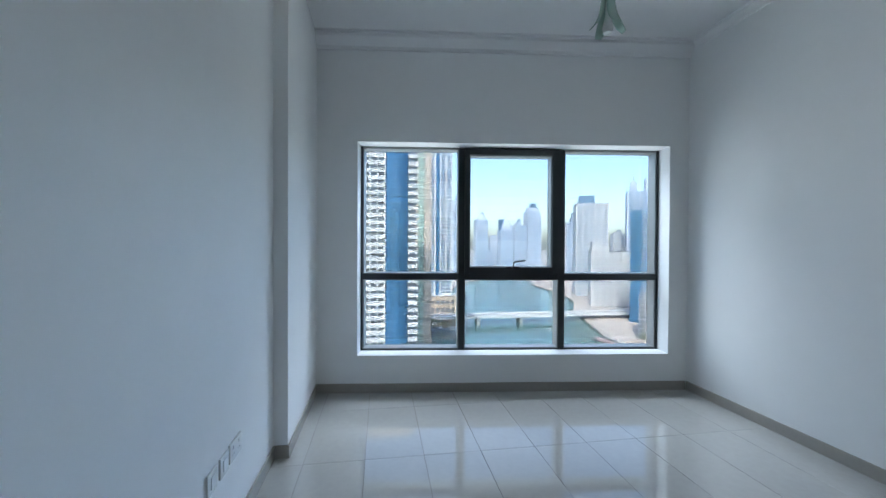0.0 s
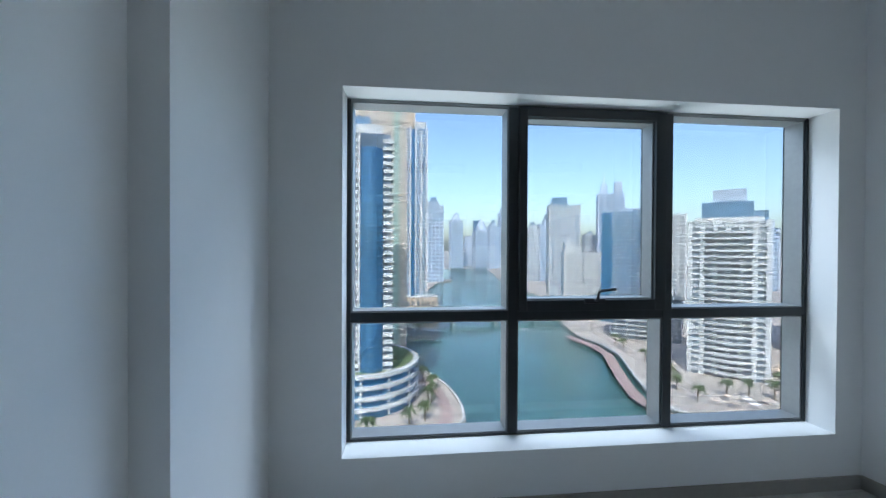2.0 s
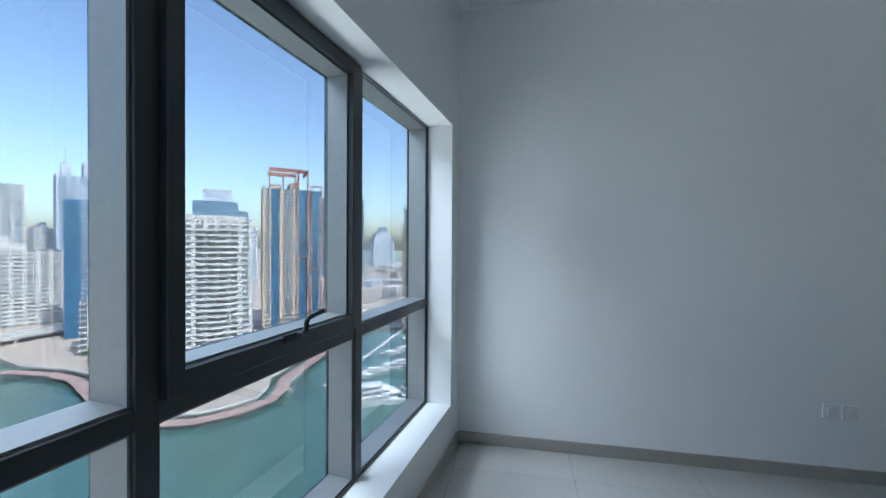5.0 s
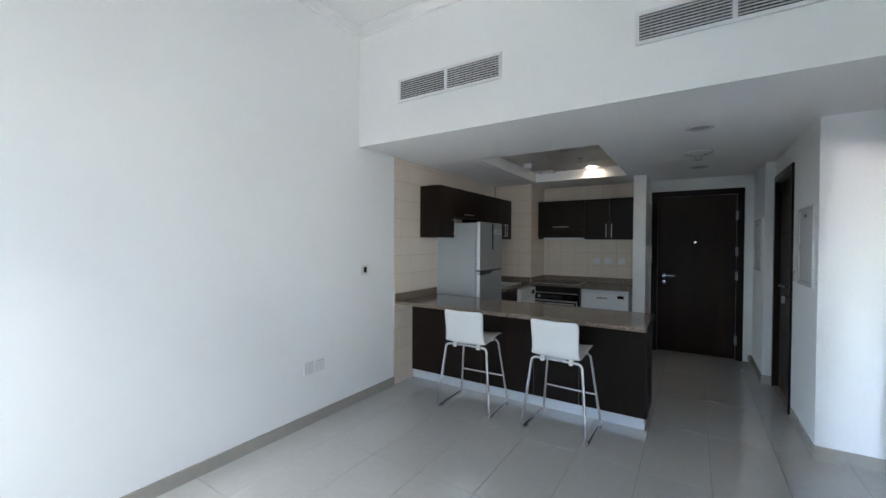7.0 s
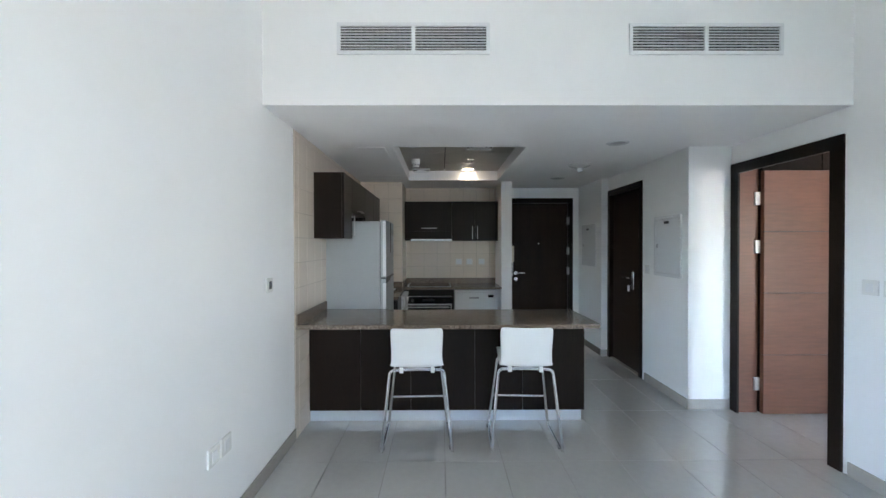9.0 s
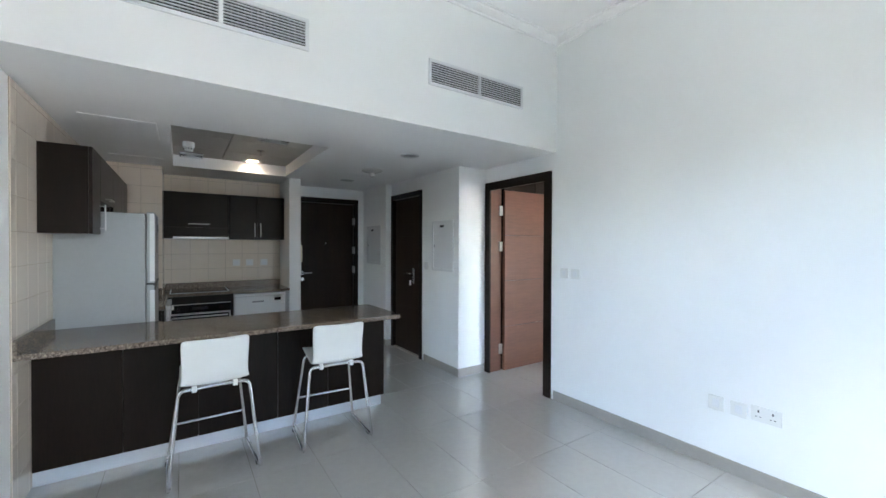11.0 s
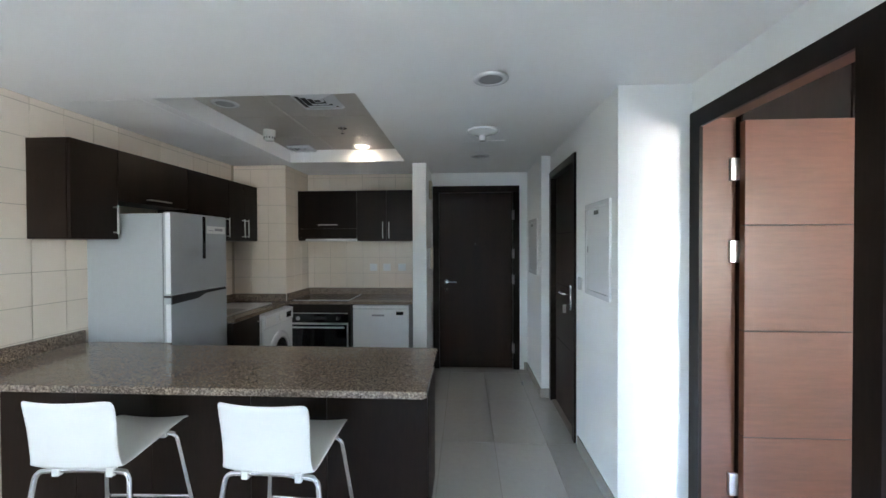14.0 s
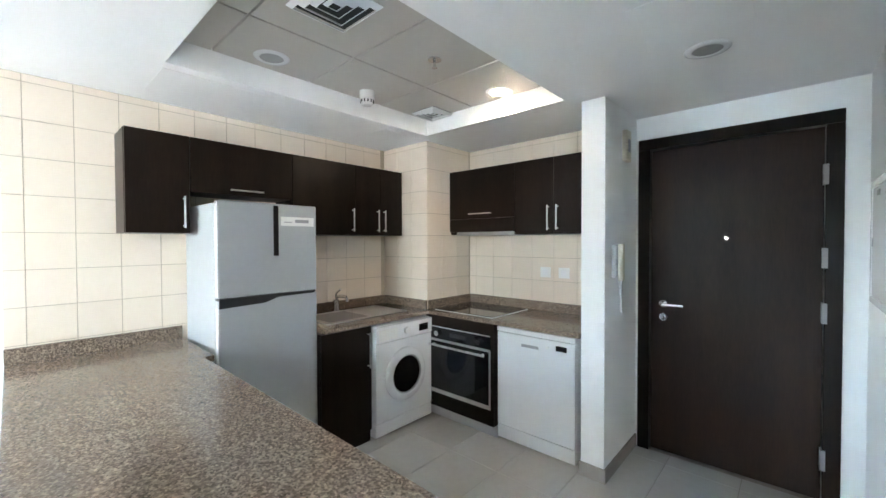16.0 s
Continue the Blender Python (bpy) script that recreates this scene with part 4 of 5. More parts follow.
part("kick_panel", boxes((DX0, DX1, DY - 0.03, DY - 0.004, 0.022, 0.114), bevel=0.003), WHITE_ENAMEL, dw)

# breakfast counter
CT0, CT1 = 0.818, 0.85
bc = thing("breakfast_counter", (1.6, 0.5, 0), "dark wenge breakfast counter with aluminium plinth", "counter")
part("body", boxes((0.523, 2.748, 0.18, 0.555, 0.092, CT0 - 0.001), bevel=0.001), WENGE, bc)
edges = (0.503, 1.01, 1.40, 1.92, 2.33, 2.748)
for a, b in zip(edges, edges[1:]):
    part("panel", boxes((a + 0.002, b - 0.002, 0.556, 0.574, 0.092, CT0 - 0.002), bevel=0.0015), WENGE, bc)
part("end_panel", boxes((0.503, 0.5225, 0.165, 0.5555, 0.092, CT0 - 0.002), bevel=0.0015), WENGE, bc)
part("plinth", boxes((0.523, 2.748, 0.2, 0.552, 0, 0.092)), KICK, bc, "brushed aluminium plinth")
ct = thing("counter_slab", (1.6, 0.5, CT0), "polished brown speckled granite bar top", "worktop")
bm = bmesh.new()
prism(bm, [(XE - 0.01, 0.868), (0.50, 0.868), (0.483, 0.85), (0.483, 0.19), (0.5, 0.174), (2.15, 0.174), (2.16, 0.12), (XE - 0.01, 0.12)], CT0, CT1)
bmesh.ops.bevel(bm, geom=[e for e in bm.edges], offset=0.003, segments=1, affect="EDGES")
part("slab", bm, GRANITE, ct)
part("upstand", boxes((XE - 0.027, XE - 0.009, 0.12, 0.868, CT1, CT1 + 0.075), bevel=0.002), GRANITE, ct)


# ---- bar stools ----
def bar_stool(x, y, turn):
    t = thing("bar_stool", (0, 0, 0), "white moulded plastic bar stool on chrome sled legs", "stool", "stools at the counter")
    R = 0.011
    for s in (-1, 1):
        bm = bmesh.new()
        tube(bm, rounded([(s * 0.05, 0.13, 0.56), (s * 0.19, 0.145, 0.56), (s * 0.245, 0.215, R), (s * 0.235, -0.225, R), (s * 0.17, -0.15, 0.572), (s * 0.05, -0.15, 0.572)], 0.035), R)
        part("leg_frame", bm, CHROME, t, "bent chrome sled leg", True)
        for yy in (0.14, -0.17):
            part("glide", boxes((s * 0.241 - 0.013, s * 0.241 + 0.013, yy - 0.02, yy + 0.02, 0.0, 0.012), bevel=0.002), BLACK_PLASTIC, t)
    part("footrest", tube(bmesh.new(), [(-0.215, -0.205, 0.24), (0.215, -0.205, 0.24)], 0.009), CHROME, t, "chrome foot bar", True)
    part("cross_bar", tube(bmesh.new(), [(-0.05, 0.13, 0.56), (0.05, 0.13, 0.56)], R), CHROME, t, "", True)
    part("cross_bar", tube(bmesh.new(), [(-0.05, -0.15, 0.572), (0.05, -0.15, 0.572)], R), CHROME, t, "", True)
    # shell: seat curving up into the back
    prof = [(-0.238, 0.592), (-0.225, 0.607), (-0.16, 0.605), (-0.06, 0.596), (0.04, 0.586), (0.12, 0.579), (0.178, 0.581), (0.212, 0.606), (0.222, 0.665), (0.226, 0.74), (0.238, 0.83), (0.25, 0.872)]
    bm = bmesh.new()
    rows = []
    for i, (py, pz) in enumerate(prof):
        f = i / (len(prof) - 1)
        w = 0.178 + 0.014 * abs(f - 0.75) * 4 if i > 6 else 0.172 + 0.02 * min(1, i / 6)
        w = 0.183 if f > 0.95 else w
        row = []
        for j in range(9):
            u = j / 4 - 1
            lift = 0.014 * u * u if i < 7 else 0.0
            bow = -0.035 * u * u if i >= 7 else 0.0
            row.append(bm.verts.new((w * u, py + bow, pz + lift)))
        rows.append(row)
    for p, q in zip(rows, rows[1:]):
        for j in range(8):
            bm.faces.new((p[j], p[j + 1], q[j + 1], q[j]))
    shell = part("seat_shell", bm, WHITE_PLASTIC, t, "glossy white curved seat and back", True)
    so = shell.modifiers.new("thick", "SOLIDIFY")
    so.thickness = 0.011
    sd = shell.modifiers.new("round", "SUBSURF")
    sd.levels = sd.render_levels = 1
    for s in (-1, 1):
        for yy, zz in ((0.137, 0.562), (-0.15, 0.576)):
            part("clip", boxes((s * 0.11 - 0.014, s * 0.11 + 0.014, yy - 0.016, yy + 0.016, zz - 0.022, zz + 0.018), bevel=0.005), WHITE_PLASTIC, t, "white fixing clip")
    t.matrix_world = pose(x, y, 0, 0, 0, turn)
    return t


first = bar_stool(1.85, 0.86, 2)
copy_thing(first, pose(1.07, 0.85, 0, 0, 0, -3))


# ---- outside: marina, quays and towers ----
WATER_Z, LAND_Z = -70.0, -68.0
WATER = material("marina_water", (0.055, 0.13, 0.12), 0.12, vary=0.25, grain=0.08, bump=0.0)
wnt = WATER.node_tree
wn, wb, wt_ = wnt.nodes.new("ShaderNodeTexNoise"), wnt.nodes.new("ShaderNodeBump"), wnt.nodes.new("ShaderNodeTexCoord")
wn.inputs["Scale"].default_value, wn.inputs["Detail"].default_value = 0.6, 5
wb.inputs["Strength"].default_value, wb.inputs["Distance"].default_value = 0.35, 0.5
wnt.links.new(wt_.outputs["Object"], wn.inputs[0])
wnt.links.new(wn.outputs[0], wb.inputs["Height"])
wnt.links.new(wb.outputs[0], wnt.nodes["Principled BSDF"].inputs["Normal"])
PAVING = material("pale_paving", (0.42, 0.36, 0.31), 0.8, vary=0.2, grain=0.5)
ROSE_PAVING = material("rose_paving", (0.34, 0.24, 0.22), 0.8, vary=0.15, grain=0.5)
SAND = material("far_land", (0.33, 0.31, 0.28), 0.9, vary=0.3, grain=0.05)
CONCRETE = material("white_concrete", (0.53, 0.525, 0.51), 0.7, vary=0.08, grain=0.3)
GREY_CONCRETE = material("grey_concrete", (0.4, 0.41, 0.42), 0.7, vary=0.1, grain=0.3)
BEIGE = material("beige_cladding", (0.5, 0.39, 0.29), 0.7, vary=0.1, grain=0.3)
BEIGE_NET = material("beige_scaffold_net", (0.5, 0.42, 0.35), 0.85, vary=0.25, grain=0.2)
# Darker copy of the beige: the hotel's shade and haze are in its colour.
SHADED_BEIGE = material("shaded_beige_cladding", (0.27, 0.235, 0.2), 0.8, vary=0.12, grain=0.3)
TERRACOTTA = material("terracotta_frame", (0.36, 0.17, 0.12), 0.7, vary=0.1, grain=0.3)
# Blue and dark glass are lightened, which puts marina haze into their colours.
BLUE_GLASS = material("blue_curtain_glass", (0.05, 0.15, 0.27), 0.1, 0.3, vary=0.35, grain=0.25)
DARK_GLASS = material("dark_window_glass", (0.12, 0.155, 0.19), 0.12, 0.2, vary=0.45, grain=0.4)
# Pale bluish colours that put distance haze into the facades.
PALE_BLUE = material("haze_blue_glass", (0.13, 0.22, 0.32), 0.25, 0.2, vary=0.25, grain=0.15)
PALE_GREY = material("haze_grey_cladding", (0.42, 0.47, 0.54), 0.7, vary=0.15, grain=0.15)
LAWN = material("roof_lawn", (0.12, 0.16, 0.07), 0.9, vary=0.3, grain=0.6)
FOLIAGE = material("palm_foliage", (0.07, 0.1, 0.035), 0.6, vary=0.3, grain=2)
BARK = material("palm_bark", (0.16, 0.12, 0.08), 0.9, vary=0.3, grain=4)
BOAT_WHITE = material("boat_white", (0.7, 0.7, 0.7), 0.35, vary=0.05, grain=0.5)
CANVAS = material("beige_canvas", (0.55, 0.42, 0.32), 0.8, vary=0.1, grain=1)
BLUE_COVER = material("blue_boat_cover", (0.05, 0.17, 0.35), 0.7, vary=0.1, grain=1)

structure("water", boxes((-4000, 4000, -300, 4500, WATER_Z - 1, WATER_Z)), WATER, "green-blue marina water with fine ripples")
LEFT_SHORE = [(-420, 128), (1, 129.5), (12, 129.5), (24, 133), (36, 143), (43, 152), (45.5, 163), (46, 176), (45, 190), (41, 206), (35, 222), (30, 260), (34, 345), (62, 375), (82, 392), (86, 410), (78, 440), (95, 560), (150, 720), (185, 745), (192, 775), (178, 830), (210, 1010), (-420, 1150)]
RIGHT_SHORE = [(185, 330), (168, 275), (170, 245), (166, 222), (153, 196), (142, 174), (134, 155), (133, 143), (137, 132), (146, 124), (156, 120), (167, 123), (180, 130), (258, 136), (312, 122), (318, 80), (330, -60), (1500, -60), (1500, 1250), (420, 1250), (330, 900), (300, 800), (262, 640), (255, 520), (235, 450), (205, 395)]
for nm, shore in (("pavement_west_quay", LEFT_SHORE), ("pavement_east_quay", RIGHT_SHORE)):
    structure(nm, prism(bmesh.new(), shore, WATER_Z - 0.5, LAND_Z), PAVING, "pale paved waterside promenade")
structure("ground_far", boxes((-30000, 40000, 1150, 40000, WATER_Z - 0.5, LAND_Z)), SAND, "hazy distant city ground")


def inset(pts, d):
    """Points moved to the right of their line by d."""
    out = []
    for a, b, c in zip(pts, pts[1:], pts[2:]):
        t = Vector((c[0] - a[0], c[1] - a[1])).normalized()
        out.append((b[0] - t.y * d, b[1] + t.x * d))
    return out


def band(pts, d0, d1, z0, z1):
    bm = bmesh.new()
    p, q = inset(pts, d0), inset(pts, d1)
    lo = [[bm.verts.new((x, y, z)) for x, y in r] for r, z in ((p, z0), (q, z0), (q, z1), (p, z1))]
    for i in range(len(p) - 1):
        for k in range(4):
            bm.faces.new((lo[k][i], lo[k][i + 1], lo[(k + 1) % 4][i + 1], lo[(k + 1) % 4][i]))
    return bm


structure("trim_west_quay", band(LEFT_SHORE[:14], 0.3, 1.3, LAND_Z, LAND_Z + 0.9), CONCRETE, "low white quay parapet")
structure("trim_east_quay", band(RIGHT_SHORE[:16], -1.3, -0.3, LAND_Z, LAND_Z + 0.9), CONCRETE, "low white quay parapet")
structure("road_west_quay", band(LEFT_SHORE[:12], 5, 10, LAND_Z, LAND_Z + 0.06), ROSE_PAVING, "rose-coloured promenade strip")
structure("road_east_quay", band(RIGHT_SHORE[:15], -11, -5, LAND_Z, LAND_Z + 0.06), ROSE_PAVING, "rose-coloured promenade strip")


def tower(name, label, cx, cy, w, d, top, turn, storey, glass_mat, slab_mat, slab=1.1, out=0.5, piers=(), pier_mat=None, base=LAND_Z, bays=(), crown=()):
    """A tower with a glass body, a parapet slab for each storey, piers and side bays. Local x runs along its front, -y is its front."""
    t = thing(name, (0, 0, 0), label, "building")
    part("body", boxes((-w / 2, w / 2, -d / 2, d / 2, base, top)), glass_mat, t)
    n = int((top - base) / storey)
    me = None
    for k in range(1, n + 1):
        z = base + k * storey
        if me is None:
            bm = bmesh.new()
            for a, b in (bays or ((-w / 2, w / 2),)):
                box(bm, a - (out if a == -w / 2 else 0), b + (out if b == w / 2 else 0), -d / 2 - out, d / 2 + out, -slab, 0)
            ob = part("floor_slab", bm, slab_mat, t)
            me = ob.data
        else:
            ob = new("floor_slab", me)
            ob.parent = t
        ob.location = (0, 0, z)
    for a, b in piers:
        part("pier", boxes((a, b, -d / 2 - out - 0.25, d / 2 + out + 0.25, base, top + 1.5)), pier_mat or slab_mat, t)
    for a, b, y0, y1, z0, z1, m in crown:
        part("roof", boxes((a, b, y0, y1, z0, z1)), m, t)
    t.matrix_world = pose(cx, cy, 0, 0, 0, -turn)
    return t


def seq(a, b, n, w):
    return [(a + (b - a) * i / (n - 1) - w / 2, a + (b - a) * i / (n - 1) + w / 2) for i in range(n)]


# west side, nearest tower on its round podium
tower("apartment_tower", "white balconied tower with a blue glass bay beside the water", -2, 178, 32, 26, 47, 0, 3.05, DARK_GLASS, CONCRETE, 1.6, 1.0,
      bays=((-16, 3.5), (13.0, 16)), piers=seq(-14.5, 3.3, 7, 0.7), crown=((-11, 13, -10, 10, 47, 51.5, CONCRETE), (-4, 8, -9, 9, 51.5, 55, PALE_BLUE)))
bay = thing("glass_bay", (0, 0, 0), "curved blue curtain-wall bay of the white tower", "facade")
part("bay_glass", prism(bmesh.new(), [(1.6 + 9.2 * f, 164.2 - 2.2 * math.sin(math.pi * f)) for f in [i / 8 for i in range(9)]] + [(10.8, 170), (1.6, 170)], -50, 41), BLUE_GLASS, bay)
for k in range(30):
    f = [i / 8 for i in range(9)]
    part("transom", prism(bmesh.new(), [(1.6 + 9.2 * a, 163.95 - 2.2 * math.sin(math.pi * a)) for a in f] + [(10.8, 165), (1.6, 165)], -49 + 3.05 * k, -48.65 + 3.05 * k), PALE_BLUE, bay)
pod = thing("podium", (2, 186, LAND_Z), "round white podium with blue window bands and a roof garden", "building")


def drum(r0, z0, z1):
    return prism(bmesh.new(), [(2 + r0 * math.cos(2 * math.pi * i / 56), 186 + r0 * math.sin(2 * math.pi * i / 56)) for i in range(56)], z0, z1)


part("drum", drum(25.5, LAND_Z, -50.5), BLUE_GLASS, pod)
for z in (-64.2, -60, -55.6, -51.2):
    part("band", drum(27, z - 0.5, z + 0.9), CONCRETE, pod)
for i in range(28):
    a = 2 * math.pi * i / 28
    if i % 2:
        x, y = 2 + 26.2 * math.cos(a), 186 + 26.2 * math.sin(a)
        part("fin", boxes((x - 0.4, x + 0.4, y - 0.4, y + 0.4, LAND_Z, -51)), CONCRETE, pod)
part("roof_garden", drum(24.5, -50.5, -50.0), LAWN, pod, "roof lawn")
tower("unfinished_tower", "tall beige tower wrapped in scaffold netting", 10.5, 238, 36, 26, 103, 0, 14, BEIGE_NET, BEIGE_NET, 0.8, 0.25,
      piers=((10.5, 13.5),), pier_mat=material("green_net", (0.3, 0.42, 0.36), 0.85, vary=0.2, grain=0.2), crown=((-18, 9, -10, 10, 103, 110, BEIGE_NET),))
tower("apartment_tower", "slim white and blue apartment tower with slanted crown", 59, 402, 23, 22, 118, 3, 3.4, BLUE_GLASS, CONCRETE, 1.3, 0.6,
      bays=((-11.5, -5), (2, 11.5)), piers=seq(-5, 11.5, 4, 1.6), crown=((-11.5, 0, -8, 8, 118, 140, BEIGE), (0, 11, -8, 8, 118, 126, CONCRETE)))
lowb = thing("waterside_block", (65, 380, LAND_Z), "low beige waterside block with arcades", "building")
part("body", boxes((42, 80, 383, 396, LAND_Z, -50)), BEIGE, lowb)
part("roof_edge", boxes((41.5, 80.5, 382.5, 396.5, -50, -49.2)), CONCRETE, lowb)
for i in range(7):
    part("window", boxes((44 + 5 * i, 47 + 5 * i, 382.8, 383.2, -66, -61)), DARK_GLASS, lowb)
    part("window", boxes((44 + 5 * i, 47 + 5 * i, 382.8, 383.2, -58, -54)), DARK_GLASS, lowb)
# Haze over the far skyline is mixed into these facade colours.
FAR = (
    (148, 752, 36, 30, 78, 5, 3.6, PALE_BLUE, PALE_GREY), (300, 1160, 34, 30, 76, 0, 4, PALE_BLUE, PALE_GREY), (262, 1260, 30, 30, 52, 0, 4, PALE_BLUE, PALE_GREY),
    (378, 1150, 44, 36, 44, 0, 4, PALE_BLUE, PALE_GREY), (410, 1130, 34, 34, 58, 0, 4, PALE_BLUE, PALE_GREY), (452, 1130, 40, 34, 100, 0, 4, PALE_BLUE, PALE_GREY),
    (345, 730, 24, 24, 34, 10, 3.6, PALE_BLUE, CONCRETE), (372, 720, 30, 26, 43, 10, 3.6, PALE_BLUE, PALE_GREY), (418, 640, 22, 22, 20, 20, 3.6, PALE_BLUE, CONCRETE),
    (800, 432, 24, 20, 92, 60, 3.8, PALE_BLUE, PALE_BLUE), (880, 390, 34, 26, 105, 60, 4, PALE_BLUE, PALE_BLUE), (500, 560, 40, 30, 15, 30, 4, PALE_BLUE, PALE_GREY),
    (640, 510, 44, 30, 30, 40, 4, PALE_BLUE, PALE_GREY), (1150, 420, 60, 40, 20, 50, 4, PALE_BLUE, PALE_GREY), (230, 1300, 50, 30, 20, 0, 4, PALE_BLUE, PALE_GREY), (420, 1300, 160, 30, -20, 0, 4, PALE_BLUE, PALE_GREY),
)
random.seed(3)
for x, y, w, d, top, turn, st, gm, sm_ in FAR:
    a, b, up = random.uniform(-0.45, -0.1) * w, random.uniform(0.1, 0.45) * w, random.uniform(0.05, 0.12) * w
    tower("distant_tower", "distant skyline tower with haze in its blue-grey colour", x, y, w, d, top, turn, st * 2, gm, sm_, st * random.uniform(0.6, 1.0), 0.8, piers=seq(-w / 2, w / 2, random.choice((3, 5, 6)), w * 0.07),
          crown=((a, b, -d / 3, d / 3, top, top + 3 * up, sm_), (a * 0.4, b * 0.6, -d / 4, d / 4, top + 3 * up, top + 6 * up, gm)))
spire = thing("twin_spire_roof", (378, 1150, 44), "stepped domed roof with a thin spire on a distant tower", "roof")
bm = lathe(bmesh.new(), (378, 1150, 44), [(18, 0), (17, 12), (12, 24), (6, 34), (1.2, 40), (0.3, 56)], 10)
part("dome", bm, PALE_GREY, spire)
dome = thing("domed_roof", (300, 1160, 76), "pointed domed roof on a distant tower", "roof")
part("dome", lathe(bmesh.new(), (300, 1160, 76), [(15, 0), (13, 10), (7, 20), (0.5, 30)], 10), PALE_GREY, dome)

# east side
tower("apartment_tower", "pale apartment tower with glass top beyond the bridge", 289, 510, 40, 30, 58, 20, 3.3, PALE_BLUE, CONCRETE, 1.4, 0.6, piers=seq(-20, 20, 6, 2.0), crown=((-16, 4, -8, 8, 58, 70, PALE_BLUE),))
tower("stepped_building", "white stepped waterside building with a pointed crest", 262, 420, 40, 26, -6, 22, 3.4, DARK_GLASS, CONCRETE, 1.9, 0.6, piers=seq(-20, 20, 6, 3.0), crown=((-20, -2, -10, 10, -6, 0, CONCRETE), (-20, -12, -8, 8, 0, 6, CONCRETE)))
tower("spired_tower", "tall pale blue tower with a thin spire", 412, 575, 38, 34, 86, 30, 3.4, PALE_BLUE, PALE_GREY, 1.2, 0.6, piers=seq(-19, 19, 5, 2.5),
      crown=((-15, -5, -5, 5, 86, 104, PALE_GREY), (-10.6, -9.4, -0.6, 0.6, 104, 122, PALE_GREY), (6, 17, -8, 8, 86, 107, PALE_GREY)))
tower("office_tower", "blue glass office tower with white horizontal bands", 245, 322, 38, 26, 33, 38, 3.3, BLUE_GLASS, CONCRETE, 0.8, 0.35, bays=((-10, 19),), crown=((-14, 17, -10, 10, 33, 36, PALE_GREY),))
tower("apartment_tower", "white apartment tower with a slanted crest", 262, 292, 30, 24, 28, 42, 3.3, DARK_GLASS, CONCRETE, 1.7, 0.5, piers=seq(-15, 15, 7, 1.8), crown=((-15, -11, -10, 10, 28, 40, CONCRETE), (-11, -4, -10, 10, 28, 34, CONCRETE)))
tower("terraced_building", "dark low terraced building with white balcony bands", 218, 262, 46, 26, -34, 40, 3.6, DARK_GLASS, CONCRETE, 0.8, 1.4, piers=seq(-20, 20, 6, 0.5))
tower("apartment_tower", "pale round-fronted apartment tower beside the promenade", 204, 182, 34, 30, 14, 48, 3.25, DARK_GLASS, CONCRETE, 1.35, 0.6, piers=seq(-17, 17, 7, 2.2), crown=((-15, 15, -13, 13, 14, 17.5, CONCRETE), (-12, 11, -9, 9, 17.5, 26, PALE_BLUE), (-7, 8, -7, 7, 26, 33, PALE_GREY)))
bow = thing("bowed_balconies", (193, 172, LAND_Z), "curved white balconies on the apartment tower front", "balcony")
for k in range(24):
    R = pose(204, 182, 0, 0, 0, -48)
    pts = [R @ Vector((13 * (i / 6 - 1), -15.4 - 3.2 * math.cos(math.pi / 2 * (i / 6 - 1)), 0)) for i in range(13)] + [R @ Vector((13, -14.5, 0)), R @ Vector((-13, -14.5, 0))]
    z = LAND_Z + 3.25 * (k + 1)
    part("balcony", prism(bmesh.new(), [(p.x, p.y) for p in pts], z - 1.25, z), CONCRETE, bow)
# the beige and terracotta tower
KT = tower("apartment_tower", "beige tower with dark blue glass strips and terracotta frames", 305, 197, 44, 34, 46, 52, 3.3, BLUE_GLASS, BEIGE, 1.2, 0.5,
           bays=((-22, -17), (-9, 1)), piers=((-22.6, -20.5), (-17.5, -16.5), (-10, -7.5), (0.2, 2.0)), crown=((-17, -9, -12, 12, 46, 50, BEIGE), (-2, 5, -12, 12, 46, 52, BEIGE)))
KB = thing("framed_bay", (0, 0, 0), "terracotta-framed glass bays with pale balconies", "facade")
for x0, x1, z0, z1 in ((3, 12, -66, -8), (3, 12, 3, 62), (14, 23, -66, -30), (14, 23, -20, 50)):
    for a, b, c, d in ((x0, x0 + 0.9, z0, z1), (x1 - 0.9, x1, z0, z1), (x0 + 0.9, x1 - 0.9, z1 - 0.9, z1), (x0 + 0.9, x1 - 0.9, z0, z0 + 0.9)):
        part("frame_bar", boxes((a, b, -18.8, -17, c, d)), TERRACOTTA, KB)
for k in range(33):
    z = LAND_Z + 3.3 * (k + 1)
    for x0 in (2.0, 12.0, 19.6):
        part("balcony", boxes((x0, x0 + 2.8, -18.6, -17, z - 1.0, z - 0.2)), CONCRETE, KB)
for a, b, c, d, e, f in ((-18, -17, -17, -16, 46, 62), (4, 5, -17, -16, 46, 62), (-8, -7, -17, -16, 46, 62), (-18, 12, -17.2, -15.8, 60, 63), (4, 5, 8, 9, 46, 62), (-18, 5, 8, 9, 60, 63), (11, 12, -17, 9, 60, 63)):
    part("crown_bar", boxes((a, b, c, d, e, f)), TERRACOTTA, KB)
KB.matrix_world = pose(305, 197, 0, 0, 0, -52)
kp = thing("tower_podium", (285, 190, LAND_Z), "beige stepped podium with arcades", "building")
part("body", boxes((-30, 30, -26, 10, LAND_Z, -58)), BEIGE, kp)
for i in range(10):
    part("arch", boxes((-28 + 5.8 * i, -24.5 + 5.8 * i, -26.2, -25.8, -67, -61)), DARK_GLASS, kp)
kp.matrix_world = pose(305, 197, 0, 0, 0, -52)
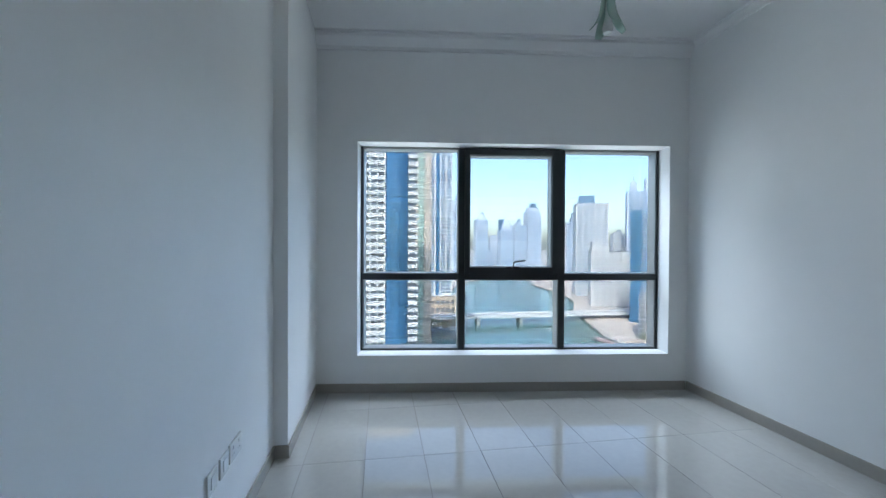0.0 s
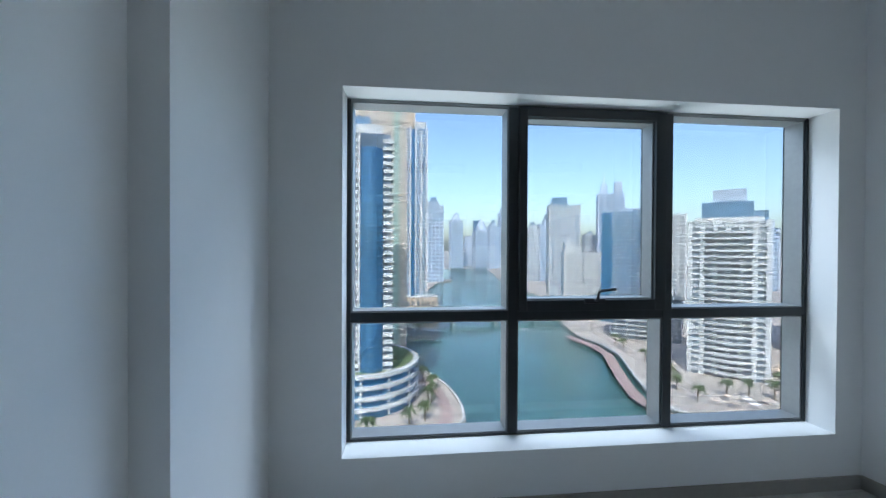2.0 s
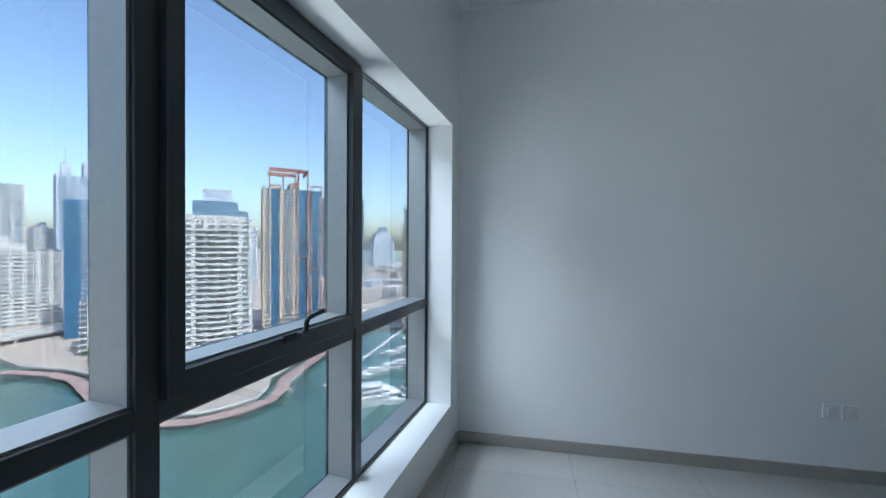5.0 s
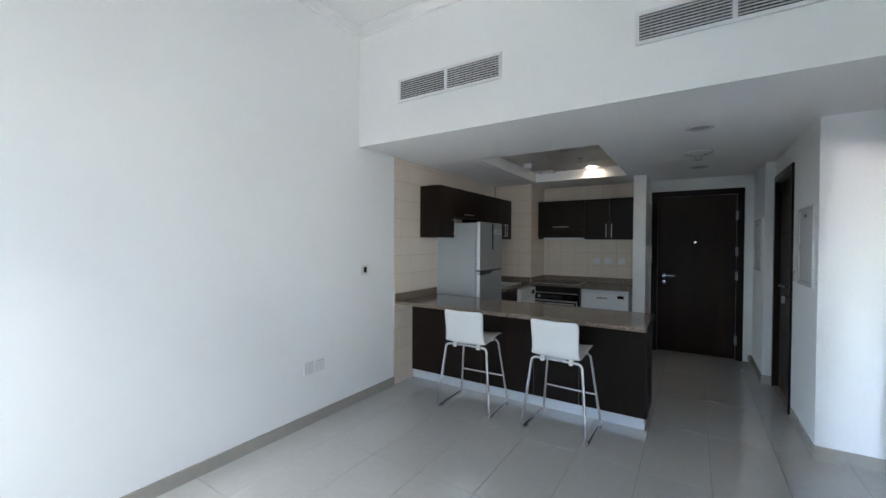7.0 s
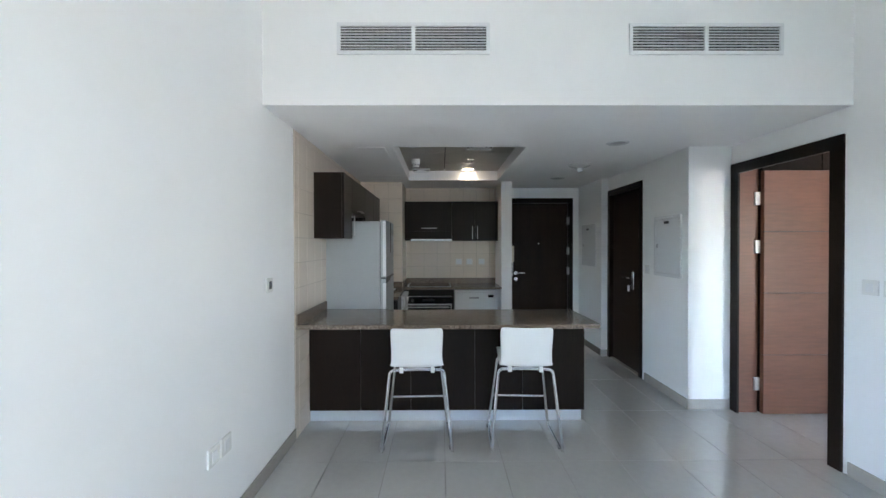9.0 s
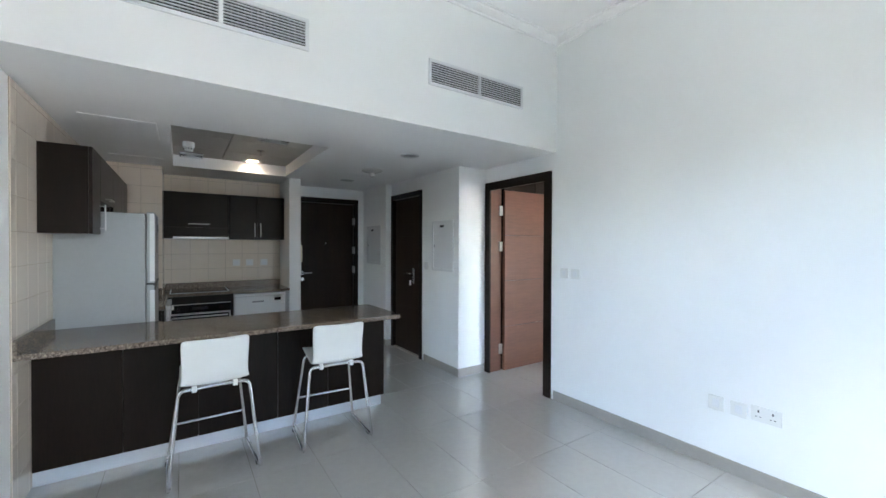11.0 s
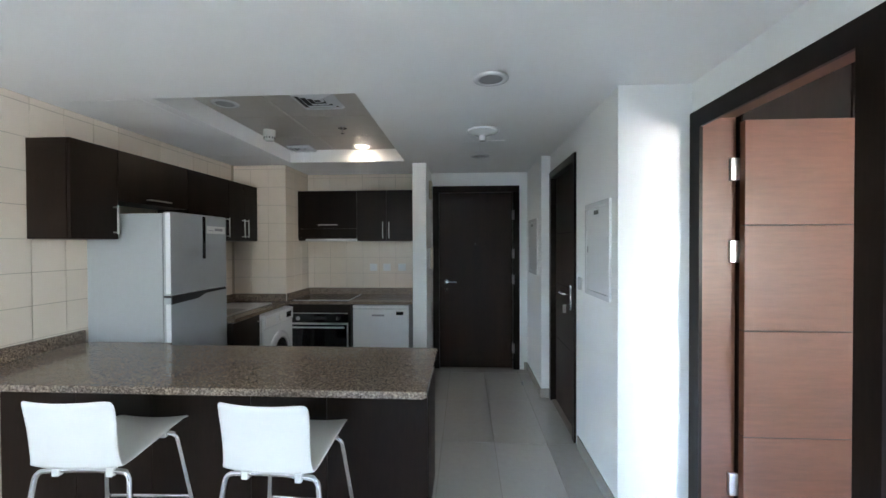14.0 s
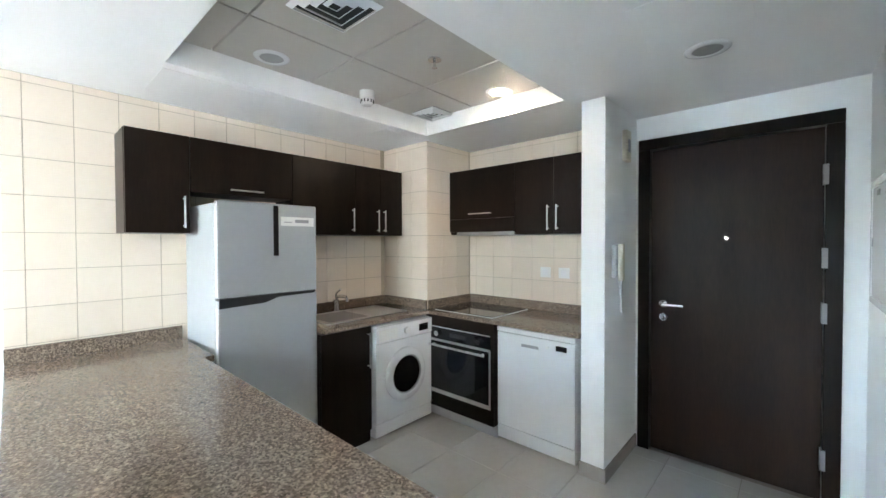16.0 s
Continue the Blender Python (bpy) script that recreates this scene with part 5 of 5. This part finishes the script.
tower("hotel_building", "hotel block with rows of small windows, its beige darkened for shade", 330, 78, 48, 30, 17, 74, 3.5, DARK_GLASS, SHADED_BEIGE, 2.0, 0.4, piers=seq(-24, 24, 10, 2.6), crown=((-22, 22, -12, 12, 17, 20, SHADED_BEIGE),))
# The sail is one haze-tinted blue all over.
sail = thing("sail_tower", (865, 245, LAND_Z), "sail-shaped distant tower with haze in its blue colour", "building")
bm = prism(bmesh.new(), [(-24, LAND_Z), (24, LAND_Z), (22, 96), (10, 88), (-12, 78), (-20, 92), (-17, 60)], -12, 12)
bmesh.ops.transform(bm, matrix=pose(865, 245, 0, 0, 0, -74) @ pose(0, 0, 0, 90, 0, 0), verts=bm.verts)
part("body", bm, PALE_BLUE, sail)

# bridge over the channel
br = thing("bridge", (130, 346, -63), "low white concrete road bridge over the channel", "bridge")
part("deck", boxes((22, 262, 340, 354, -64.5, -63)), CONCRETE, br)
part("roadway", boxes((22, 262, 341.5, 352.5, -63, -62.95)), GREY_CONCRETE, br)
for y in (340, 353.4):
    part("parapet", boxes((22, 262, y, y + 0.6, -63, -61.8)), CONCRETE, br)
for x in (45, 85, 125, 165, 205):
    part("bridge_pier", boxes((x, x + 3, 342, 352, WATER_Z, -64.5)), CONCRETE, br)
canopy = thing("waterside_canopy", (55, 300, LAND_Z), "dark sloping roof of a waterside kiosk", "roof")
part("roof", prism(bmesh.new(), [(38, 300), (64, 296), (66, 306), (40, 312)], -66, -64.5), DARK_GLASS, canopy)


def yacht(x, y, length, turn, decks, cover=None):
    t = thing("yacht" if length > 14 else "motor_boat", (0, 0, 0), "white moored motor yacht with stacked decks" if length > 14 else "small white motor boat", "boat", "moored boats")
    L, B = length / 2, length * 0.12
    bm = bmesh.new()
    out = [(-L, -B), (-L, B), (L * 0.4, B), (L * 0.8, B * 0.5), (L, 0), (L * 0.8, -B * 0.5), (L * 0.4, -B)]
    lo, hi = [bm.verts.new((a * 0.92, b * 0.7, WATER_Z - 0.2)) for a, b in out], [bm.verts.new((a, b, WATER_Z + length * 0.085)) for a, b in out]
    for i in range(7):
        bm.faces.new((lo[i], lo[(i + 1) % 7], hi[(i + 1) % 7], hi[i]))
    bm.faces.new(lo[::-1])
    bm.faces.new(hi)
    part("hull", bm, BOAT_WHITE, t)
    z = WATER_Z + length * 0.085
    for k in range(decks):
        f = 0.75 - 0.2 * k
        h = length * 0.06
        part("deckhouse", boxes((-L * f, L * f * 0.6, -B * (0.8 - 0.12 * k), B * (0.8 - 0.12 * k), z, z + h * 0.55)), DARK_GLASS, t, "dark cabin windows")
        part("deck", boxes((-L * f * 1.1, L * f * 0.55, -B * (0.86 - 0.12 * k), B * (0.86 - 0.12 * k), z + h * 0.55, z + h)), cover or BOAT_WHITE, t)
        z += h
    t.matrix_world = pose(x, y, 0, 0, 0, turn)


yacht(164, 70, 34, 130, 3)
yacht(174, 52, 30, 130, 3)
yacht(140, 311, 9, 60, 1)
yacht(171, 116, 11, 80, 2, CANVAS)
random.seed(5)
for i in range(9):
    yacht(186 + 8.5 * i, 120 + 1.4 * i, 8 + 2.5 * random.random(), 195 + 8 * random.random(), 1, BLUE_COVER if i in (2, 3) else None)
for i in range(14):
    yacht(196 + 9 * i, 88 - 4.5 * (i % 5) - 0.4 * i, 13 + 4 * random.random(), 110 + 6 * random.random(), 2)
pier = thing("pontoon", (230, 96, WATER_Z), "narrow floating pontoon between the boats", "pontoon")
part("deck", boxes((180, 312, 98, 100.5, WATER_Z, WATER_Z + 0.6)), CONCRETE, pier)


def palm(x, y, h):
    t = thing("palm_tree", (x, y, LAND_Z), "date palm on the promenade", "tree", "promenade palms")
    part("trunk", lathe(bmesh.new(), (x, y, LAND_Z), [(0.42, 0), (0.3, h * 0.2), (0.26, h * 0.8), (0.34, h)], 8), BARK, t)
    bm = bmesh.new()
    for k in range(34):
        a, up, ln = random.random() * 6.283, random.uniform(-0.25, 1.1), random.uniform(2.8, 4.0)
        c, s = math.cos(a), math.sin(a)
        prev = None
        for i in range(6):
            f = i / 5
            r, z = ln * f * math.cos(up * (1 - f * 0.3)), h + ln * (math.sin(up) * f - 0.75 * f * f)
            w = 0.5 * (1 - abs(2 * f - 0.8) ** 2 * 0.6) * (1 - 0.85 * f ** 4)
            row = [bm.verts.new((x + c * r - s * u * w, y + s * r + c * u * w, LAND_Z + z - abs(u) * 0.25)) for u in (-1, 0, 1)]
            if prev:
                for j in range(2):
                    bm.faces.new((prev[j], prev[j + 1], row[j + 1], row[j]))
            prev = row
    part("crown", bm, FOLIAGE, t)


for x, y, h in ((30, 164, 9), (33, 172, 8.5), (27, 155, 7), (20, 150, 7.5), (4, 143, 8), (36, 186, 7), (-6, 143, 8), (34, 200, 6.5),
                (158, 172, 8), (162, 180, 8), (152, 162, 7), (150, 148, 7), (168, 150, 7.5), (176, 146, 8), (187, 143, 8), (200, 150, 8), (216, 152, 8), (230, 153, 8), (246, 152, 8), (262, 150, 8), (176, 232, 7), (180, 246, 7), (170, 205, 7), (50, 310, 7), (44, 322, 7)):
    palm(x, y, h)
for x, y in ((164, 146), (170, 142), (160, 139), (177, 139), (155, 144), (167, 136)):
    um = thing("parasol", (x, y, LAND_Z), "pale round cafe parasol on the terrace", "parasol", "cafe parasols")
    part("pole", disc(bmesh.new(), (x, y, LAND_Z), 0.06, 2.6), CONCRETE, um)
    part("canopy", lathe(bmesh.new(), (x, y, LAND_Z + 2.3), [(1.9, 0), (1.2, 0.35), (0.1, 0.75)], 10), CANVAS if (x + y) % 3 else BOAT_WHITE, um)
tent = thing("terrace_canopy", (232, 172, LAND_Z), "beige tented canopy over a terrace", "canopy")
for i in range(4):
    part("canvas", lathe(bmesh.new(), (222 + 8 * i, 166 + 2 * i, LAND_Z + 4), [(6, 0), (3, 1.2), (0.3, 3.5)], 4), CANVAS, tent)

# low blocks beyond the towers
random.seed(11)
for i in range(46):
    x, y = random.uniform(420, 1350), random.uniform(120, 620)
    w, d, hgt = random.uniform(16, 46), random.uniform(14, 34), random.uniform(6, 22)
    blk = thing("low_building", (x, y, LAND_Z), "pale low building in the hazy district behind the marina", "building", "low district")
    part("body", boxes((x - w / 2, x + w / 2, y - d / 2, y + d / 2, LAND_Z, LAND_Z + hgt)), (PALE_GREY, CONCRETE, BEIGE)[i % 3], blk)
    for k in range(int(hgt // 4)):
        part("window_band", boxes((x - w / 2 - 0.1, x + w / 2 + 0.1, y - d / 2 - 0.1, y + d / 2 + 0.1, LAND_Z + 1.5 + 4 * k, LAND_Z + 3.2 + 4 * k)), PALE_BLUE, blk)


# ---- floor tiles and wall tiles, one piece each ----
def piece(name, me, parent, loc):
    ob = new(name, me)
    ob.parent, ob.location = parent, loc
    return ob


def tile_mesh(name, dx, dy, dz, mat, bev=0.0012):
    """A slab from the origin with a softened top edge."""
    bm = box(bmesh.new(), 0, dx, 0, dy, 0, dz, bevel=bev)
    return finish(name, bm, mat)


TX, TY, JX, JY, GAP = 0.385, 0.785, 0.111, 4.305, 0.0025
meshes = {}


def cut_tile(x0, x1, y0, y1):
    if x1 - x0 < 0.01 or y1 - y0 < 0.01:
        return
    key = (round(x1 - x0, 3), round(y1 - y0, 3))
    if key not in meshes:
        meshes[key] = tile_mesh("floor_tile", *key, 0.006, FLOOR_TILE)
    piece("floor_tile", meshes[key], floor_slab, (x0, y0, -0.006))


for i in range(-14, 8):
    for j in range(-9, 1):
        x0, y0 = JX + TX * i, JY + TY * j
        x1, y1 = x0 + TX - GAP, y0 + TY - GAP
        x0c, x1c = max(x0, -4.4), min(x1, XE)
        y0c, y1c = max(y0, YS), min(y1, 5.02 - 0.1166 * (max(x1c, -0.9) + 0.356))
        if x1 < XW - 0.4 and y0 < 0.3:
            continue
        if x0 < x1c and y0c < y1c:
            cut_tile(x0c, x1c, y0c, y1c)

# cream wall tiles: rows of about 0.2 m with recessed joints
TW, TH = 0.189, 0.1885
tiles = {}


def wall_tile(key, dims, parent, loc):
    if key not in tiles:
        tiles[key] = tile_mesh("wall_tile", *dims, WALL_TILE, 0.001)
    piece("wall_tile", tiles[key], parent, loc)


back = structure("wall_tiling_east", boxes((XE - 0.004, XE, YS, 0.866, 0.0, ZB)), TILE_GROUT, "cream glazed wall tiles with thin darker joints")
south = structure("wall_tiling_south", boxes((0.858, 2.2, YS, YS + 0.004, 0.0, ZB)), TILE_GROUT, "cream glazed wall tiles with thin darker joints")
column_faces = structure("wall_tiling_column", boxes((2.196, 2.2, YS, -1.53, 0.8, ZB), (2.196, XE, -1.53, -1.526, 0.8, ZB)), TILE_GROUT, "cream glazed tiles round the kitchen column")
Z0 = 0.935
for r in range(-5, 8):
    z = max(Z0 + TH * r, 0.001)
    h = min(Z0 + TH * (r + 1), ZB) - z - 0.003
    if h < 0.03:
        continue
    # east wall
    for k in range(13):
        y0 = max(0.787 - TW * k + 0.003, -1.52)
        y1 = min(0.787 - TW * (k - 1), 0.866)
        if y1 - y0 > 0.02 and (r >= -1 or k < 3):
            wall_tile(("e", round(h, 3), round(y1 - y0, 3)), (0.004, y1 - y0, h), back, (XE - 0.008, y0, z))
    if r < -1:
        continue
    for k in range(8):
        x0 = max(0.945 + 0.1965 * (k - 1), 0.858)
        x1 = min(0.945 + 0.1965 * k - 0.003, 2.196)
        if x1 - x0 > 0.02:
            wall_tile(("s", round(h, 3), round(x1 - x0, 3)), (x1 - x0, 0.004, h), south, (x0, YS + 0.004, z))
    for k in range(4):
        y1 = -1.526 - TW * k
        y0 = max(y1 - TW + 0.003, YS + 0.008)
        if y1 - y0 > 0.02:
            wall_tile(("c", round(h, 3), round(y1 - y0, 3)), (0.004, y1 - y0, h), column_faces, (2.192, y0, z))
        x0 = 2.192 + TW * k
        x1 = min(x0 + TW - 0.003, XE - 0.008)
        if x1 - x0 > 0.02:
            wall_tile(("d", round(h, 3), round(x1 - x0, 3)), (x1 - x0, 0.004, h), column_faces, (x0, -1.526, z))
